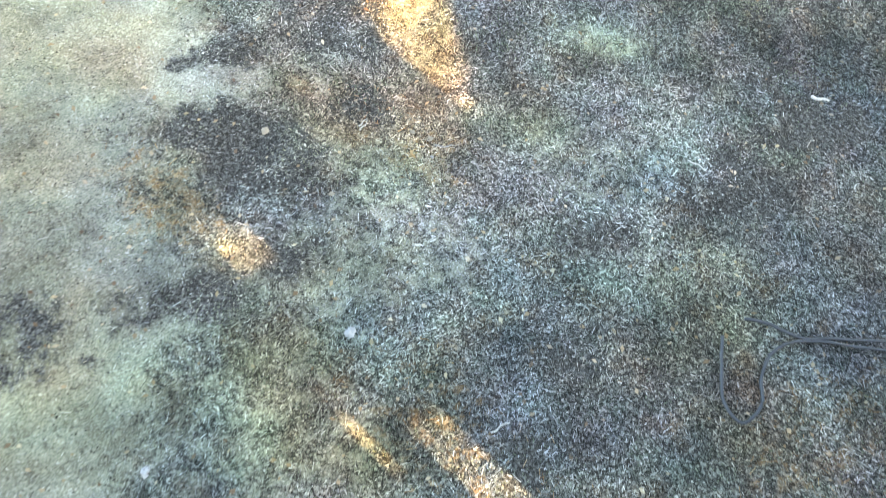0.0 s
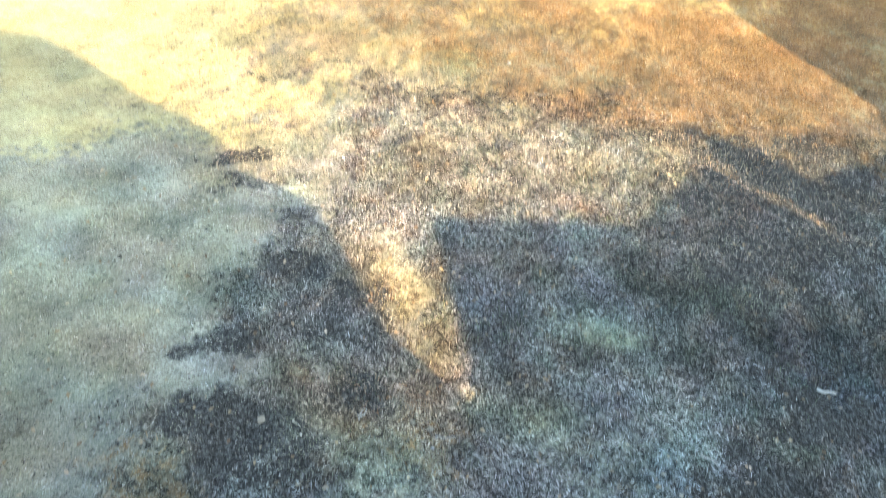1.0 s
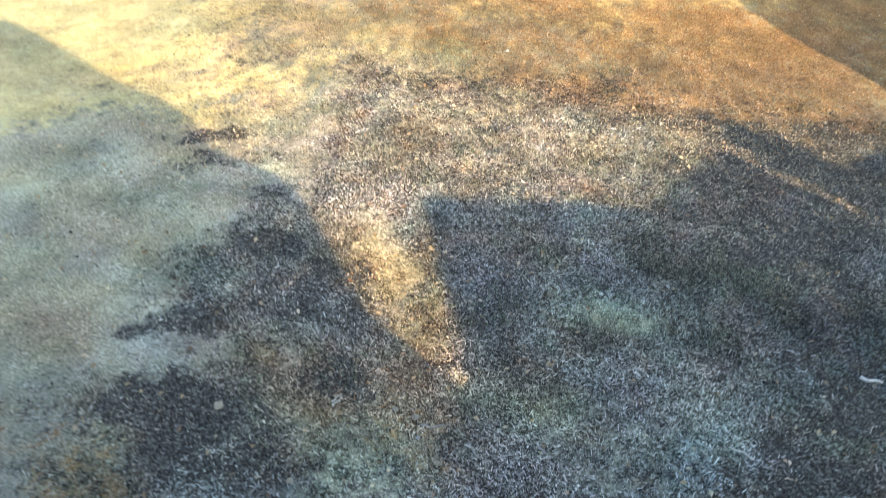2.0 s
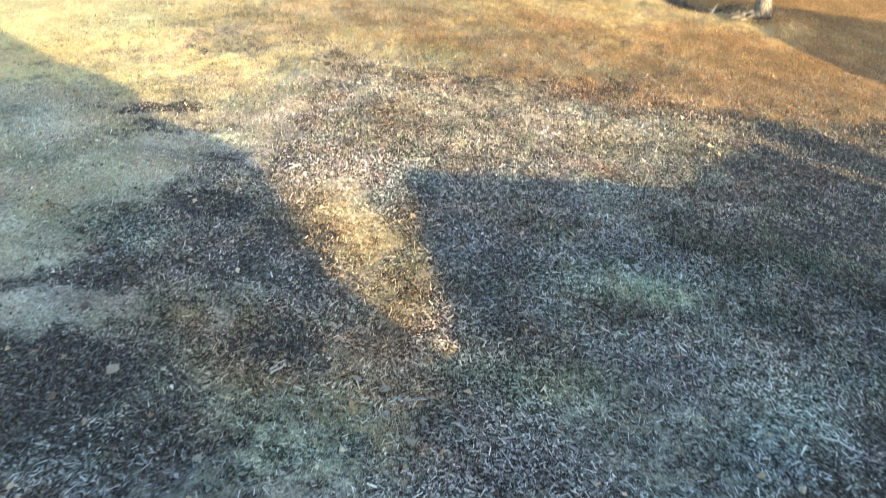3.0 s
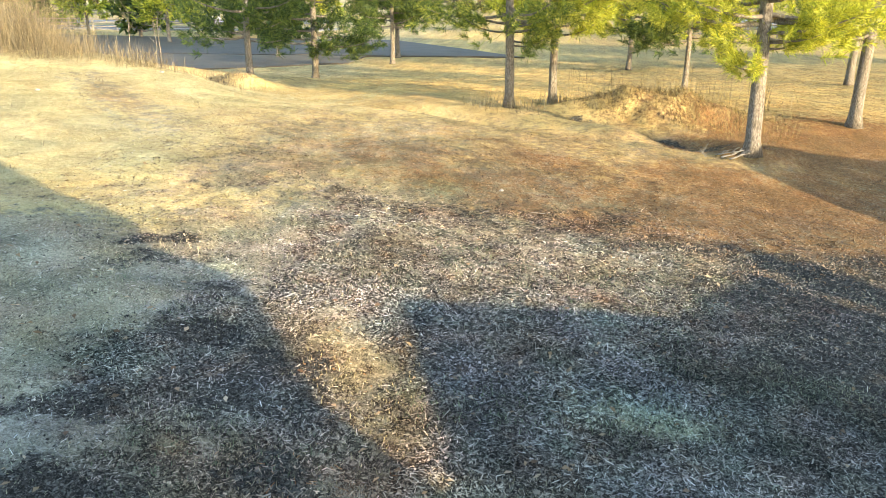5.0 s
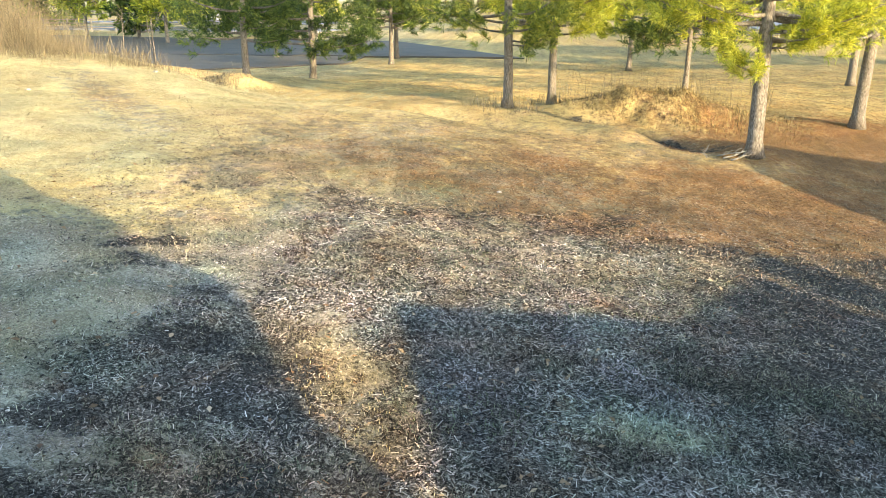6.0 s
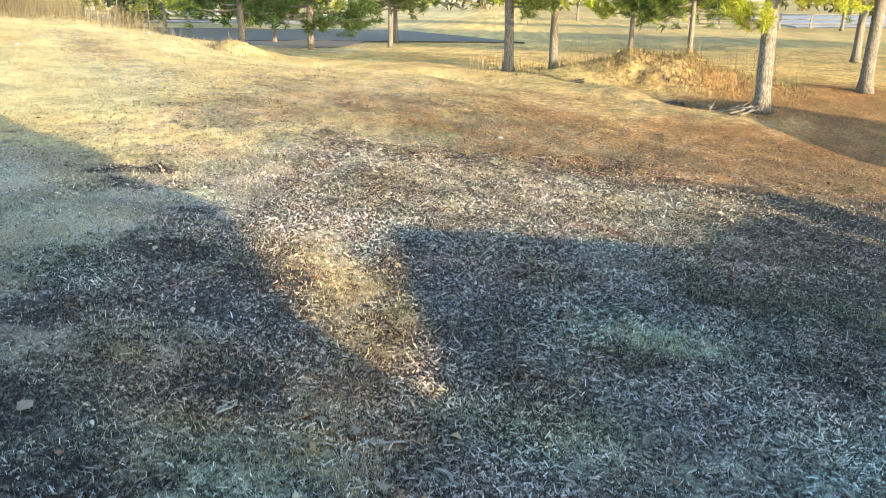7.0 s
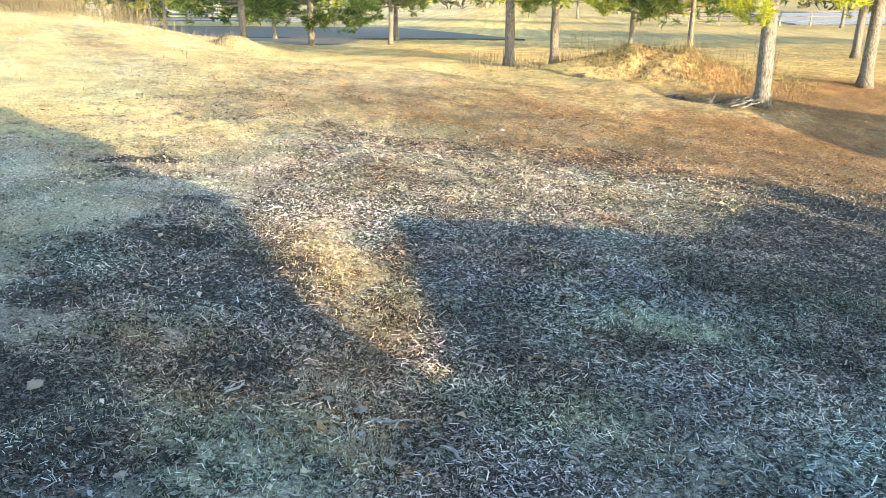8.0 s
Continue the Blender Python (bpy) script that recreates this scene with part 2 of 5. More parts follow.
def mix(nt, fac, a, b, blend='MIX'):
    nd = nt.nodes.new("ShaderNodeMix")
    nd.data_type, nd.blend_type = 'RGBA', blend
    for slot, v in ((0, fac), (6, a), (7, b)):
        if isinstance(v, (int, float)):
            nd.inputs[slot].default_value = v
        elif isinstance(v, tuple):
            nd.inputs[slot].default_value = (*v, 1)
        else:
            nt.links.new(v, nd.inputs[slot])
    return nd.outputs[2]


def noise_tex(nt, scale, detail=4.0, rough=0.6, stretch=None):
    tc = nt.nodes.new("ShaderNodeTexCoord")
    tex = node(nt, "ShaderNodeTexNoise", Scale=scale, Detail=detail, Roughness=rough)
    src = tc.outputs["Object"]
    if stretch:
        mp = nt.nodes.new("ShaderNodeMapping")
        mp.inputs["Scale"].default_value = stretch
        nt.links.new(src, mp.inputs[0])
        src = mp.outputs[0]
    nt.links.new(src, tex.inputs["Vector"])
    return tex.outputs["Fac"]


def bump(nt, bsdf, height, strength, distance):
    nd = node(nt, "ShaderNodeBump", Strength=strength, Distance=distance)
    nt.links.new(height, nd.inputs["Height"])
    nt.links.new(nd.outputs[0], bsdf.inputs["Normal"])


def plain(name, low, high, scale=6.0, rough=0.8, metal=0.0, fine=40.0, relief=0.3, depth=0.01, stretch=None):
    """A surface with two scales of variation between two colours."""
    mat, nt, bsdf = material(name)
    big = noise_tex(nt, scale, 4, 0.6, stretch)
    small = noise_tex(nt, fine, 3, 0.7, stretch)
    col = ramp(nt, big, ((0.3, low), (0.7, high)))
    mid = tuple(0.5 * (a + b) for a, b in zip(low, high))
    shade = ramp(nt, small, ((0.3, tuple(0.7 * c for c in mid)), (0.7, tuple(1.25 * c for c in mid))))
    nt.links.new(mix(nt, 0.45, col, shade), bsdf.inputs["Base Color"])
    bsdf.inputs["Roughness"].default_value = rough
    bsdf.inputs["Metallic"].default_value = metal
    bump(nt, bsdf, small, relief, depth)
    return mat


def pieces(name, stops, rough=0.85, gloss=0.2):
    """For scattered bits: each one takes its own colour."""
    mat, nt, bsdf = material(name)
    geo = nt.nodes.new("ShaderNodeNewGeometry")
    col = ramp(nt, geo.outputs["Random Per Island"], stops)
    grain = noise_tex(nt, 60, 2)
    col = mix(nt, 0.35, col, ramp(nt, grain, ((0.3, (0.35, 0.33, 0.3)), (0.7, (1, 1, 1)))), 'MULTIPLY')
    att = nt.nodes.new("ShaderNodeAttribute")
    att.attribute_name = "tone"
    nt.links.new(mix(nt, 1.0, col, att.outputs["Color"], 'MULTIPLY'), bsdf.inputs["Base Color"])
    bsdf.inputs["Roughness"].default_value = rough
    bsdf.inputs["Specular IOR Level"].default_value = gloss
    return mat


def foliage_material(name, stops):
    """Needles: each bunch its own green, letting the sun shine through."""
    mat, nt, bsdf = material(name)
    geo = nt.nodes.new("ShaderNodeNewGeometry")
    col = ramp(nt, geo.outputs["Random Per Island"], stops)
    nt.links.new(col, bsdf.inputs["Base Color"])
    bsdf.inputs["Roughness"].default_value = 0.5
    bsdf.inputs["Specular IOR Level"].default_value = 0.4
    glow = nt.nodes.new("ShaderNodeBsdfTranslucent")
    nt.links.new(mix(nt, 1.0, col, (1.6, 1.5, 0.55), 'MULTIPLY'), glow.inputs["Color"])
    both = nt.nodes.new("ShaderNodeMixShader")
    both.inputs[0].default_value = 0.45
    nt.links.new(bsdf.outputs[0], both.inputs[1])
    nt.links.new(glow.outputs[0], both.inputs[2])
    nt.links.new(both.outputs[0], nt.nodes["Material Output"].inputs["Surface"])
    return mat


def ground_material():
    mat, nt, bsdf = material("ground_litter")
    att = nt.nodes.new("ShaderNodeAttribute")
    att.attribute_name = "cover"
    sep = nt.nodes.new("ShaderNodeSeparateColor")
    nt.links.new(att.outputs["Color"], sep.inputs[0])
    coarse, mid, fine = noise_tex(nt, 1.1, 5, 0.65), noise_tex(nt, 9, 5, 0.7), noise_tex(nt, 55, 4, 0.75)
    rag = noise_tex(nt, 6, 6, 0.75)

    def ragged(value):
        """The mask with a torn edge at a finer scale than the mesh."""
        m = nt.nodes.new("ShaderNodeMath")
        m.operation = 'MULTIPLY_ADD'
        nt.links.new(rag, m.inputs[0])
        m.inputs[1].default_value = 6.0
        m.inputs[2].default_value = -3.0
        a = nt.nodes.new("ShaderNodeMath")
        a.operation = 'MULTIPLY_ADD'
        nt.links.new(value, a.inputs[0])
        a.inputs[1].default_value = 2.4
        nt.links.new(m.outputs[0], a.inputs[2])
        s = nt.nodes.new("ShaderNodeMath")
        s.operation, s.use_clamp = 'SUBTRACT', True
        nt.links.new(a.outputs[0], s.inputs[0])
        s.inputs[1].default_value = 0.7
        only = nt.nodes.new("ShaderNodeMath")
        only.operation, only.use_clamp = 'MULTIPLY', True
        nt.links.new(value, only.inputs[0])
        only.inputs[1].default_value = 5.0
        both = nt.nodes.new("ShaderNodeMath")
        both.operation = 'MULTIPLY'
        nt.links.new(s.outputs[0], both.inputs[0])
        nt.links.new(only.outputs[0], both.inputs[1])
        return both.outputs[0]

    tc = nt.nodes.new("ShaderNodeTexCoord")
    warp = node(nt, "ShaderNodeTexNoise", Scale=14.0, Detail=2.0)
    nt.links.new(tc.outputs["Object"], warp.inputs["Vector"])
    push = nt.nodes.new("ShaderNodeVectorMath")
    push.operation = 'MULTIPLY_ADD'
    nt.links.new(warp.outputs["Color"], push.inputs[0])
    push.inputs[1].default_value = (0.06, 0.06, 0.06)
    nt.links.new(tc.outputs["Object"], push.inputs[2])

    def flakes(scale, stops):
        """Packed bits of litter, each with its own tone."""
        vor = node(nt, "ShaderNodeTexVoronoi", Scale=scale, Randomness=1.0)
        nt.links.new(push.outputs[0], vor.inputs["Vector"])
        one = nt.nodes.new("ShaderNodeSeparateColor")
        nt.links.new(vor.outputs["Color"], one.inputs[0])
        return ramp(nt, one.outputs[0], stops)

    litter = mix(nt, 0.5, flakes(40.0, ((0.0, (0.008, 0.007, 0.006)), (0.45, (0.025, 0.022, 0.019)), (0.65, (0.13, 0.12, 0.10)), (0.85, (0.34, 0.325, 0.29)), (1.0, (0.66, 0.64, 0.58)))),
                 flakes(120.0, ((0.0, (0.008, 0.007, 0.006)), (0.55, (0.045, 0.04, 0.035)), (0.75, (0.22, 0.205, 0.18)), (1.0, (0.66, 0.63, 0.56)))))
    mulch = mix(nt, 0.55, ramp(nt, mid, ((0.30, (0.05, 0.045, 0.038)), (0.55, (0.14, 0.125, 0.105)), (0.75, (0.25, 0.23, 0.20)))),
                ramp(nt, fine, ((0.36, (0.025, 0.022, 0.02)), (0.52, (0.13, 0.115, 0.10)), (0.68, (0.46, 0.43, 0.38)))))
    straw = mix(nt, 0.5, ramp(nt, mid, ((0.34, (0.26, 0.21, 0.11)), (0.66, (0.50, 0.45, 0.25)))),
                ramp(nt, fine, ((0.40, (0.13, 0.10, 0.05)), (0.60, (0.56, 0.50, 0.29)))))
    lawn = mix(nt, 0.5, ramp(nt, coarse, ((0.32, (0.20, 0.185, 0.135)), (0.68, (0.29, 0.28, 0.22)))),
               ramp(nt, fine, ((0.41, (0.06, 0.065, 0.045)), (0.60, (0.43, 0.43, 0.325)))))
    needle = mix(nt, 0.5, ramp(nt, mid, ((0.3, (0.11, 0.05, 0.018)), (0.7, (0.32, 0.18, 0.072)))),
                 ramp(nt, fine, ((0.42, (0.03, 0.016, 0.009)), (0.60, (0.45, 0.28, 0.11)))))
    mulch = mix(nt, 0.88, mulch, litter)
    tint = noise_tex(nt, 2.3, 4, 0.6)
    mulch = mix(nt, 0.8, mulch, ramp(nt, tint, ((0.30, (1.3, 1.0, 0.75)), (0.46, (1, 1, 1)), (0.70, (0.80, 1.0, 0.88)))), 'MULTIPLY')
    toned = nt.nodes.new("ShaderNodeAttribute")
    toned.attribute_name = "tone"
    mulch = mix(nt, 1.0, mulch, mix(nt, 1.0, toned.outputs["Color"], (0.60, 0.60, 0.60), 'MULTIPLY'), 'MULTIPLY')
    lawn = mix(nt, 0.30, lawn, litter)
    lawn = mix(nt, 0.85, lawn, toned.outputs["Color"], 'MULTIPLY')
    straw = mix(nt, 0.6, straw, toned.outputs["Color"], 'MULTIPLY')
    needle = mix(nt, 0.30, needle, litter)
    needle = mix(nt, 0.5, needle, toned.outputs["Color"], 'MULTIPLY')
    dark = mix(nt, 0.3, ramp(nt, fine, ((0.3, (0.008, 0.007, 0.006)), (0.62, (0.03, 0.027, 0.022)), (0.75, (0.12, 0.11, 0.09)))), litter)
    col = mix(nt, ragged(sep.outputs[1]), mulch, lawn)
    col = mix(nt, ragged(sep.outputs[2]), col, needle)
    col = mix(nt, ragged(sep.outputs[0]), col, straw)
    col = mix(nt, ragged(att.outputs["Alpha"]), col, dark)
    col = mix(nt, 0.4, col, ramp(nt, coarse, ((0.32, (0.55, 0.53, 0.5)), (0.52, (1, 1, 1)), (0.7, (1.3, 1.3, 1.27)))), 'MULTIPLY')
    nt.links.new(col, bsdf.inputs["Base Color"])
    bsdf.inputs["Roughness"].default_value = 0.95
    bsdf.inputs["Specular IOR Level"].default_value = 0.05
    clods = mix(nt, 0.55, fine, noise_tex(nt, 13, 4, 0.65))
    bump(nt, bsdf, clods, 0.9, 0.05)
    return mat


GROUND = ground_material()


def bark_material():
    """Grey plates parted by dark furrows."""
    mat, nt, bsdf = material("pine_bark")
    tc = nt.nodes.new("ShaderNodeTexCoord")
    mp = nt.nodes.new("ShaderNodeMapping")
    mp.inputs["Scale"].default_value = (1, 1, 0.16)
    warp = node(nt, "ShaderNodeTexNoise", Scale=9.0, Detail=3.0)
    nt.links.new(tc.outputs["Object"], warp.inputs["Vector"])
    push = nt.nodes.new("ShaderNodeVectorMath")
    push.operation = 'MULTIPLY_ADD'
    nt.links.new(warp.outputs["Color"], push.inputs[0])
    push.inputs[1].default_value = (0.07, 0.07, 0.25)
    nt.links.new(tc.outputs["Object"], push.inputs[2])
    nt.links.new(push.outputs[0], mp.inputs[0])
    vor = node(nt, "ShaderNodeTexVoronoi", Scale=60.0)
    vor.feature = 'DISTANCE_TO_EDGE'
    nt.links.new(mp.outputs[0], vor.inputs["Vector"])
    fine = noise_tex(nt, 40, 4, 0.7, (1, 1, 0.3))
    plates = ramp(nt, fine, ((0.32, (0.09, 0.075, 0.06)), (0.68, (0.42, 0.37, 0.31))))
    edge = ramp(nt, vor.outputs["Distance"], ((0.0, (0.55, 0.50, 0.45)), (0.15, (1, 1, 1))))
    nt.links.new(mix(nt, 0.9, plates, edge, 'MULTIPLY'), bsdf.inputs["Base Color"])
    bsdf.inputs["Roughness"].default_value = 0.95
    bsdf.inputs["Specular IOR Level"].default_value = 0.1
    bump(nt, bsdf, edge, 0.9, 0.03)
    return mat


BARK = bark_material()
CHIP = pieces("wood_chip", ((0.0, (0.012, 0.011, 0.010)), (0.3, (0.05, 0.043, 0.036)), (0.46, (0.10, 0.12, 0.10)), (0.58, (0.23, 0.212, 0.215)), (0.7, (0.31, 0.325, 0.295)), (0.85, (0.45, 0.43, 0.385)), (1.0, (0.66, 0.65, 0.61))))
FIBRE = pieces("wood_fibre", ((0.0, (0.012, 0.011, 0.010)), (0.4, (0.07, 0.06, 0.052)), (0.6, (0.17, 0.16, 0.145)), (0.8, (0.33, 0.31, 0.285)), (1.0, (0.66, 0.64, 0.60))))
PALE_CHIP = pieces("pale_splinter", ((0.0, (0.22, 0.205, 0.18)), (0.6, (0.36, 0.345, 0.31)), (1.0, (0.50, 0.48, 0.44))))
MOUND = pieces("tawny_grass", ((0.0, (0.06, 0.042, 0.02)), (0.5, (0.20, 0.148, 0.066)), (1.0, (0.40, 0.315, 0.15))))
FLAKE = pieces("leaf_flake", ((0.0, (0.010, 0.009, 0.008)), (0.4, (0.05, 0.042, 0.034)), (0.6, (0.16, 0.158, 0.135)), (0.78, (0.30, 0.27, 0.225)), (1.0, (0.46, 0.44, 0.39))))
DRY_LITTER = pieces("dry_litter", ((0.0, (0.012, 0.010, 0.009)), (0.35, (0.06, 0.045, 0.038)), (0.5, (0.17, 0.14, 0.135)), (0.65, (0.26, 0.245, 0.17)), (0.8, (0.38, 0.32, 0.26)), (1.0, (0.58, 0.53, 0.46))))
TUFT = pieces("pale_tuft", ((0.0, (0.24, 0.18, 0.12)), (0.5, (0.40, 0.32, 0.23)), (1.0, (0.56, 0.48, 0.37))))
GREEN = pieces("green_grass", ((0.0, (0.07, 0.10, 0.05)), (0.5, (0.15, 0.19, 0.10)), (1.0, (0.26, 0.30, 0.18))))
LEAF = pieces("dry_leaf", ((0.0, (0.12, 0.08, 0.05)), (0.5, (0.25, 0.18, 0.11)), (1.0, (0.42, 0.34, 0.24))))
STRAW = pieces("dry_grass", ((0.0, (0.20, 0.15, 0.075)), (0.5, (0.36, 0.29, 0.15)), (1.0, (0.48, 0.40, 0.22))))
LONG_STRAW = pieces("bleached_straw", ((0.0, (0.28, 0.23, 0.12)), (0.45, (0.50, 0.44, 0.24)), (1.0, (0.66, 0.60, 0.36))))
BLADE = pieces("winter_grass", ((0.0, (0.15, 0.165, 0.105)), (0.5, (0.30, 0.31, 0.215)), (1.0, (0.45, 0.44, 0.33))))
NEEDLE_LITTER = pieces("fallen_needles", ((0.0, (0.08, 0.04, 0.02)), (0.5, (0.25, 0.135, 0.058)), (1.0, (0.46, 0.31, 0.16))))
# Shaded, sunlit and half-lit copies: the light on each crown is in its colour.
SHADED_FOLIAGE = foliage_material("shaded_pine_needles", ((0.0, (0.02, 0.04, 0.015)), (0.5, (0.06, 0.10, 0.03)), (1.0, (0.20, 0.24, 0.06))))
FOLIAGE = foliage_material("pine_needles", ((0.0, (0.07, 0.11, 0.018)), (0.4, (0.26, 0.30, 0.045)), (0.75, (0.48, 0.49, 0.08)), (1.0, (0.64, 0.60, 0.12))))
HALF_LIT_FOLIAGE = foliage_material("half_lit_pine_needles", ((0.0, (0.03, 0.055, 0.015)), (0.45, (0.10, 0.15, 0.032)), (0.8, (0.30, 0.33, 0.065)), (1.0, (0.52, 0.50, 0.10))))
DARK_BRUSH = pieces("dark_stems", ((0.0, (0.05, 0.04, 0.03)), (0.6, (0.13, 0.10, 0.07)), (1.0, (0.3, 0.24, 0.17))))
BRUSH = pieces("dead_weeds", ((0.0, (0.07, 0.056, 0.034)), (0.5, (0.17, 0.138, 0.085)), (1.0, (0.32, 0.27, 0.18))))
# Browned and darkened to carry the tree shade on the grass as well.
SHADED_ASPHALT = plain("asphalt", (0.058, 0.046, 0.034), (0.115, 0.093, 0.068), 0.6, 0.9, 0, 60, 0.4, 0.01)
CONCRETE = plain("pale_concrete", (0.15, 0.15, 0.16), (0.22, 0.22, 0.23), 0.8, 0.85, 0, 40, 0.2, 0.006)
SIDING = plain("painted_siding", (0.52, 0.50, 0.46), (0.64, 0.62, 0.58), 1.5, 0.6, 0, 30, 0.15, 0.004)
SHINGLE = plain("roof_shingle", (0.07, 0.065, 0.06), (0.15, 0.14, 0.13), 3, 0.95, 0, 30, 0.5, 0.01)
WHITE = plain("white_paint", (0.24, 0.24, 0.24), (0.34, 0.34, 0.34), 1.2, 0.6, 0, 20, 0.1, 0.004)
GLASS = plain("dark_glass", (0.02, 0.025, 0.03), (0.05, 0.06, 0.07), 1.0, 0.1, 0, 10, 0.0, 0.001)
WOODS = pieces("distant_twigs", ((0.0, (0.05, 0.06, 0.03)), (0.5, (0.14, 0.11, 0.07)), (1.0, (0.22, 0.18, 0.12))))
TAN_LEAF = plain("tan_leaf", (0.15, 0.115, 0.075), (0.30, 0.245, 0.175), 30, 0.8, 0, 160, 0.3, 0.002)
OLD_WOOD = plain("weathered_wood", (0.15, 0.13, 0.11), (0.31, 0.28, 0.245), 5, 0.9, 0, 50, 0.5, 0.006, (1, 1, 0.2))
RUBBER = plain("black_rubber", (0.012, 0.013, 0.015), (0.03, 0.032, 0.035), 8, 0.5, 0, 60, 0.1, 0.002)
ROCK = plain("grey_stone", (0.18, 0.175, 0.16), (0.36, 0.345, 0.32), 7, 0.9, 0, 45, 0.7, 0.01)
PALE_WOOD = plain("bleached_wood", (0.30, 0.275, 0.235), (0.50, 0.47, 0.41), 8, 0.9, 0, 60, 0.4, 0.004, (1, 1, 0.2))


# ---- mesh helpers ----
def mesh_of(name, verts, faces, mat, smooth=False):
    me = bpy.data.meshes.new(name)
    me.from_pydata([tuple(v) for v in verts], [], [tuple(f) for f in faces])
    me.materials.append(mat)
    if smooth:
        me.polygons.foreach_set("use_smooth", [True] * len(me.polygons))
    me.update()
    return me


def bulk(name, verts, tris, mat):
    """A mesh from large arrays of corners and triangles."""
    me = bpy.data.meshes.new(name)
    me.vertices.add(len(verts))
    me.vertices.foreach_set("co", np.asarray(verts, np.float32).ravel())
    n = len(tris)
    me.loops.add(3 * n)
    me.loops.foreach_set("vertex_index", np.asarray(tris, np.int32).ravel())
    me.polygons.add(n)
    me.polygons.foreach_set("loop_start", np.arange(0, 3 * n, 3, dtype=np.int32))
    me.materials.append(mat)
    me.update(calc_edges=True)
    me.validate()
    return me


def part(name, bm, mat, parent, label=""):
    me = bpy.data.meshes.new(name)
    bm.to_mesh(me)
    bm.free()
    me.materials.append(mat)
    ob = new(name, me)
    ob.parent = parent
    return tagged(ob, label)


def part_mesh(name, me, parent, label=""):
    ob = new(name, me)
    ob.parent = parent
    return tagged(ob, label)


def box(bm, lo, hi, m=None):
    r = bmesh.ops.create_cube(bm, size=1)
    c, d = [(a + b) / 2 for a, b in zip(lo, hi)], [b - a for a, b in zip(lo, hi)]
    mat = Matrix.Translation(c) @ Matrix.Diagonal((*d, 1))
    bmesh.ops.transform(bm, matrix=(m @ mat) if m else mat, verts=r["verts"])
    return r["verts"]


def tube(points, radii, sides=10, wobble=0.0, seed=0):
    """Corners and faces of a closed tube along points."""
    rnd = random.Random(seed)
    verts, faces = [], []
    pts = [Vector(p) for p in points]
    for i, p in enumerate(pts):
        along = (pts[min(i + 1, len(pts) - 1)] - pts[max(i - 1, 0)]).normalized()
        side = along.cross(Vector((0.31, 0.95, 0.05))).normalized()
        up = along.cross(side)
        for k in range(sides):
            a = 2 * math.pi * k / sides
            r = radii[i] * (1 + wobble * (rnd.random() - 0.5))
            verts.append(p + r * (math.cos(a) * side + math.sin(a) * up))
    for i in range(len(pts) - 1):
        for k in range(sides):
            a, b = i * sides + k, i * sides + (k + 1) % sides
            faces.append((a, b, b + sides, a + sides))
    faces.append(tuple(range(sides))[::-1])
    faces.append(tuple(range((len(pts) - 1) * sides, len(pts) * sides)))
    return verts, faces


# ---- ground ----
def build_ground():
    fine_x = np.r_[np.arange(-15, -4.6, 0.16), np.arange(-4.5, 5.5, 0.07), np.arange(5.55, 17.01, 0.16)]
    fine_y = np.r_[np.arange(-10, -5.1, 0.16), np.arange(-5, 6.5, 0.07), np.arange(6.55, 32.01, 0.16)]
    grow = np.cumsum(0.2 * 1.16 ** np.arange(48))
    xs = np.r_[(-15 - grow)[::-1], fine_x, 17 + grow]
    ys = np.r_[(-10 - grow)[::-1], fine_y, 32 + grow]
    gx, gy = np.meshgrid(xs, ys)
    gz = land(gx, gy)
    verts = np.stack([gx, gy, gz], -1).reshape(-1, 3)
    nx, ny = len(xs), len(ys)
    i = (np.arange(ny - 1)[:, None] * nx + np.arange(nx - 1)[None]).ravel()
    tris = np.concatenate([np.stack([i, i + 1, i + nx + 1], -1), np.stack([i, i + nx + 1, i + nx], -1)])
    me = bulk("ground", verts, tris, GROUND)
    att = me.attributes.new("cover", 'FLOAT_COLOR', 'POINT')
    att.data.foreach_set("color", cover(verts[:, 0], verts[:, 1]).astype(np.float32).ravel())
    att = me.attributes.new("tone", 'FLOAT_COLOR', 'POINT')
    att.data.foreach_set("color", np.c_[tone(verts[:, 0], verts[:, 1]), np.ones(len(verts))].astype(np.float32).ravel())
    me.polygons.foreach_set("use_smooth", [True] * len(me.polygons))
    ob = new("ground", me)
    tagged(ob, "uneven winter ground of mulch, straw-coloured grass and pine needles", "ground", kind="structure")


build_ground()


# ---- pine trees ----
def needle_tufts(centres, ways, size, count, seed, thick=0.011):
    """Bunches of long needles that fan out round the given ways."""
    r = np.random.default_rng(seed)
    c = np.repeat(np.asarray(centres), count, 0)
    w = np.repeat(np.asarray(ways), count, 0)
    n = len(c)
    d = r.normal(size=(n, 3)) * 0.75 + w * 0.8 + np.array([0, 0, 0.15])
    d /= np.linalg.norm(d, axis=1, keepdims=True) + 1e-9
    length = size * r.uniform(0.6, 1.25, (n, 1))
    side = np.cross(d, r.normal(size=(n, 3)))
    side /= np.linalg.norm(side, axis=1, keepdims=True) + 1e-9
    root = c + w * r.uniform(-0.6, 0.6, (n, 1)) * size + r.normal(size=(n, 3)) * 0.05 * size
    mid = root + d * length * 0.55
    tip = root + d * length - np.array([0, 0, 1]) * length * 0.12
    v = np.stack([root - side * thick * 0.6, root + side * thick * 0.6, mid + side * thick, mid - side * thick, tip], 1).reshape(-1, 3)
    k = 5 * np.arange(n)[:, None]
    t = np.concatenate([k + [0, 1, 2], k + [0, 2, 3], k + [3, 2, 4]])
    return v, t


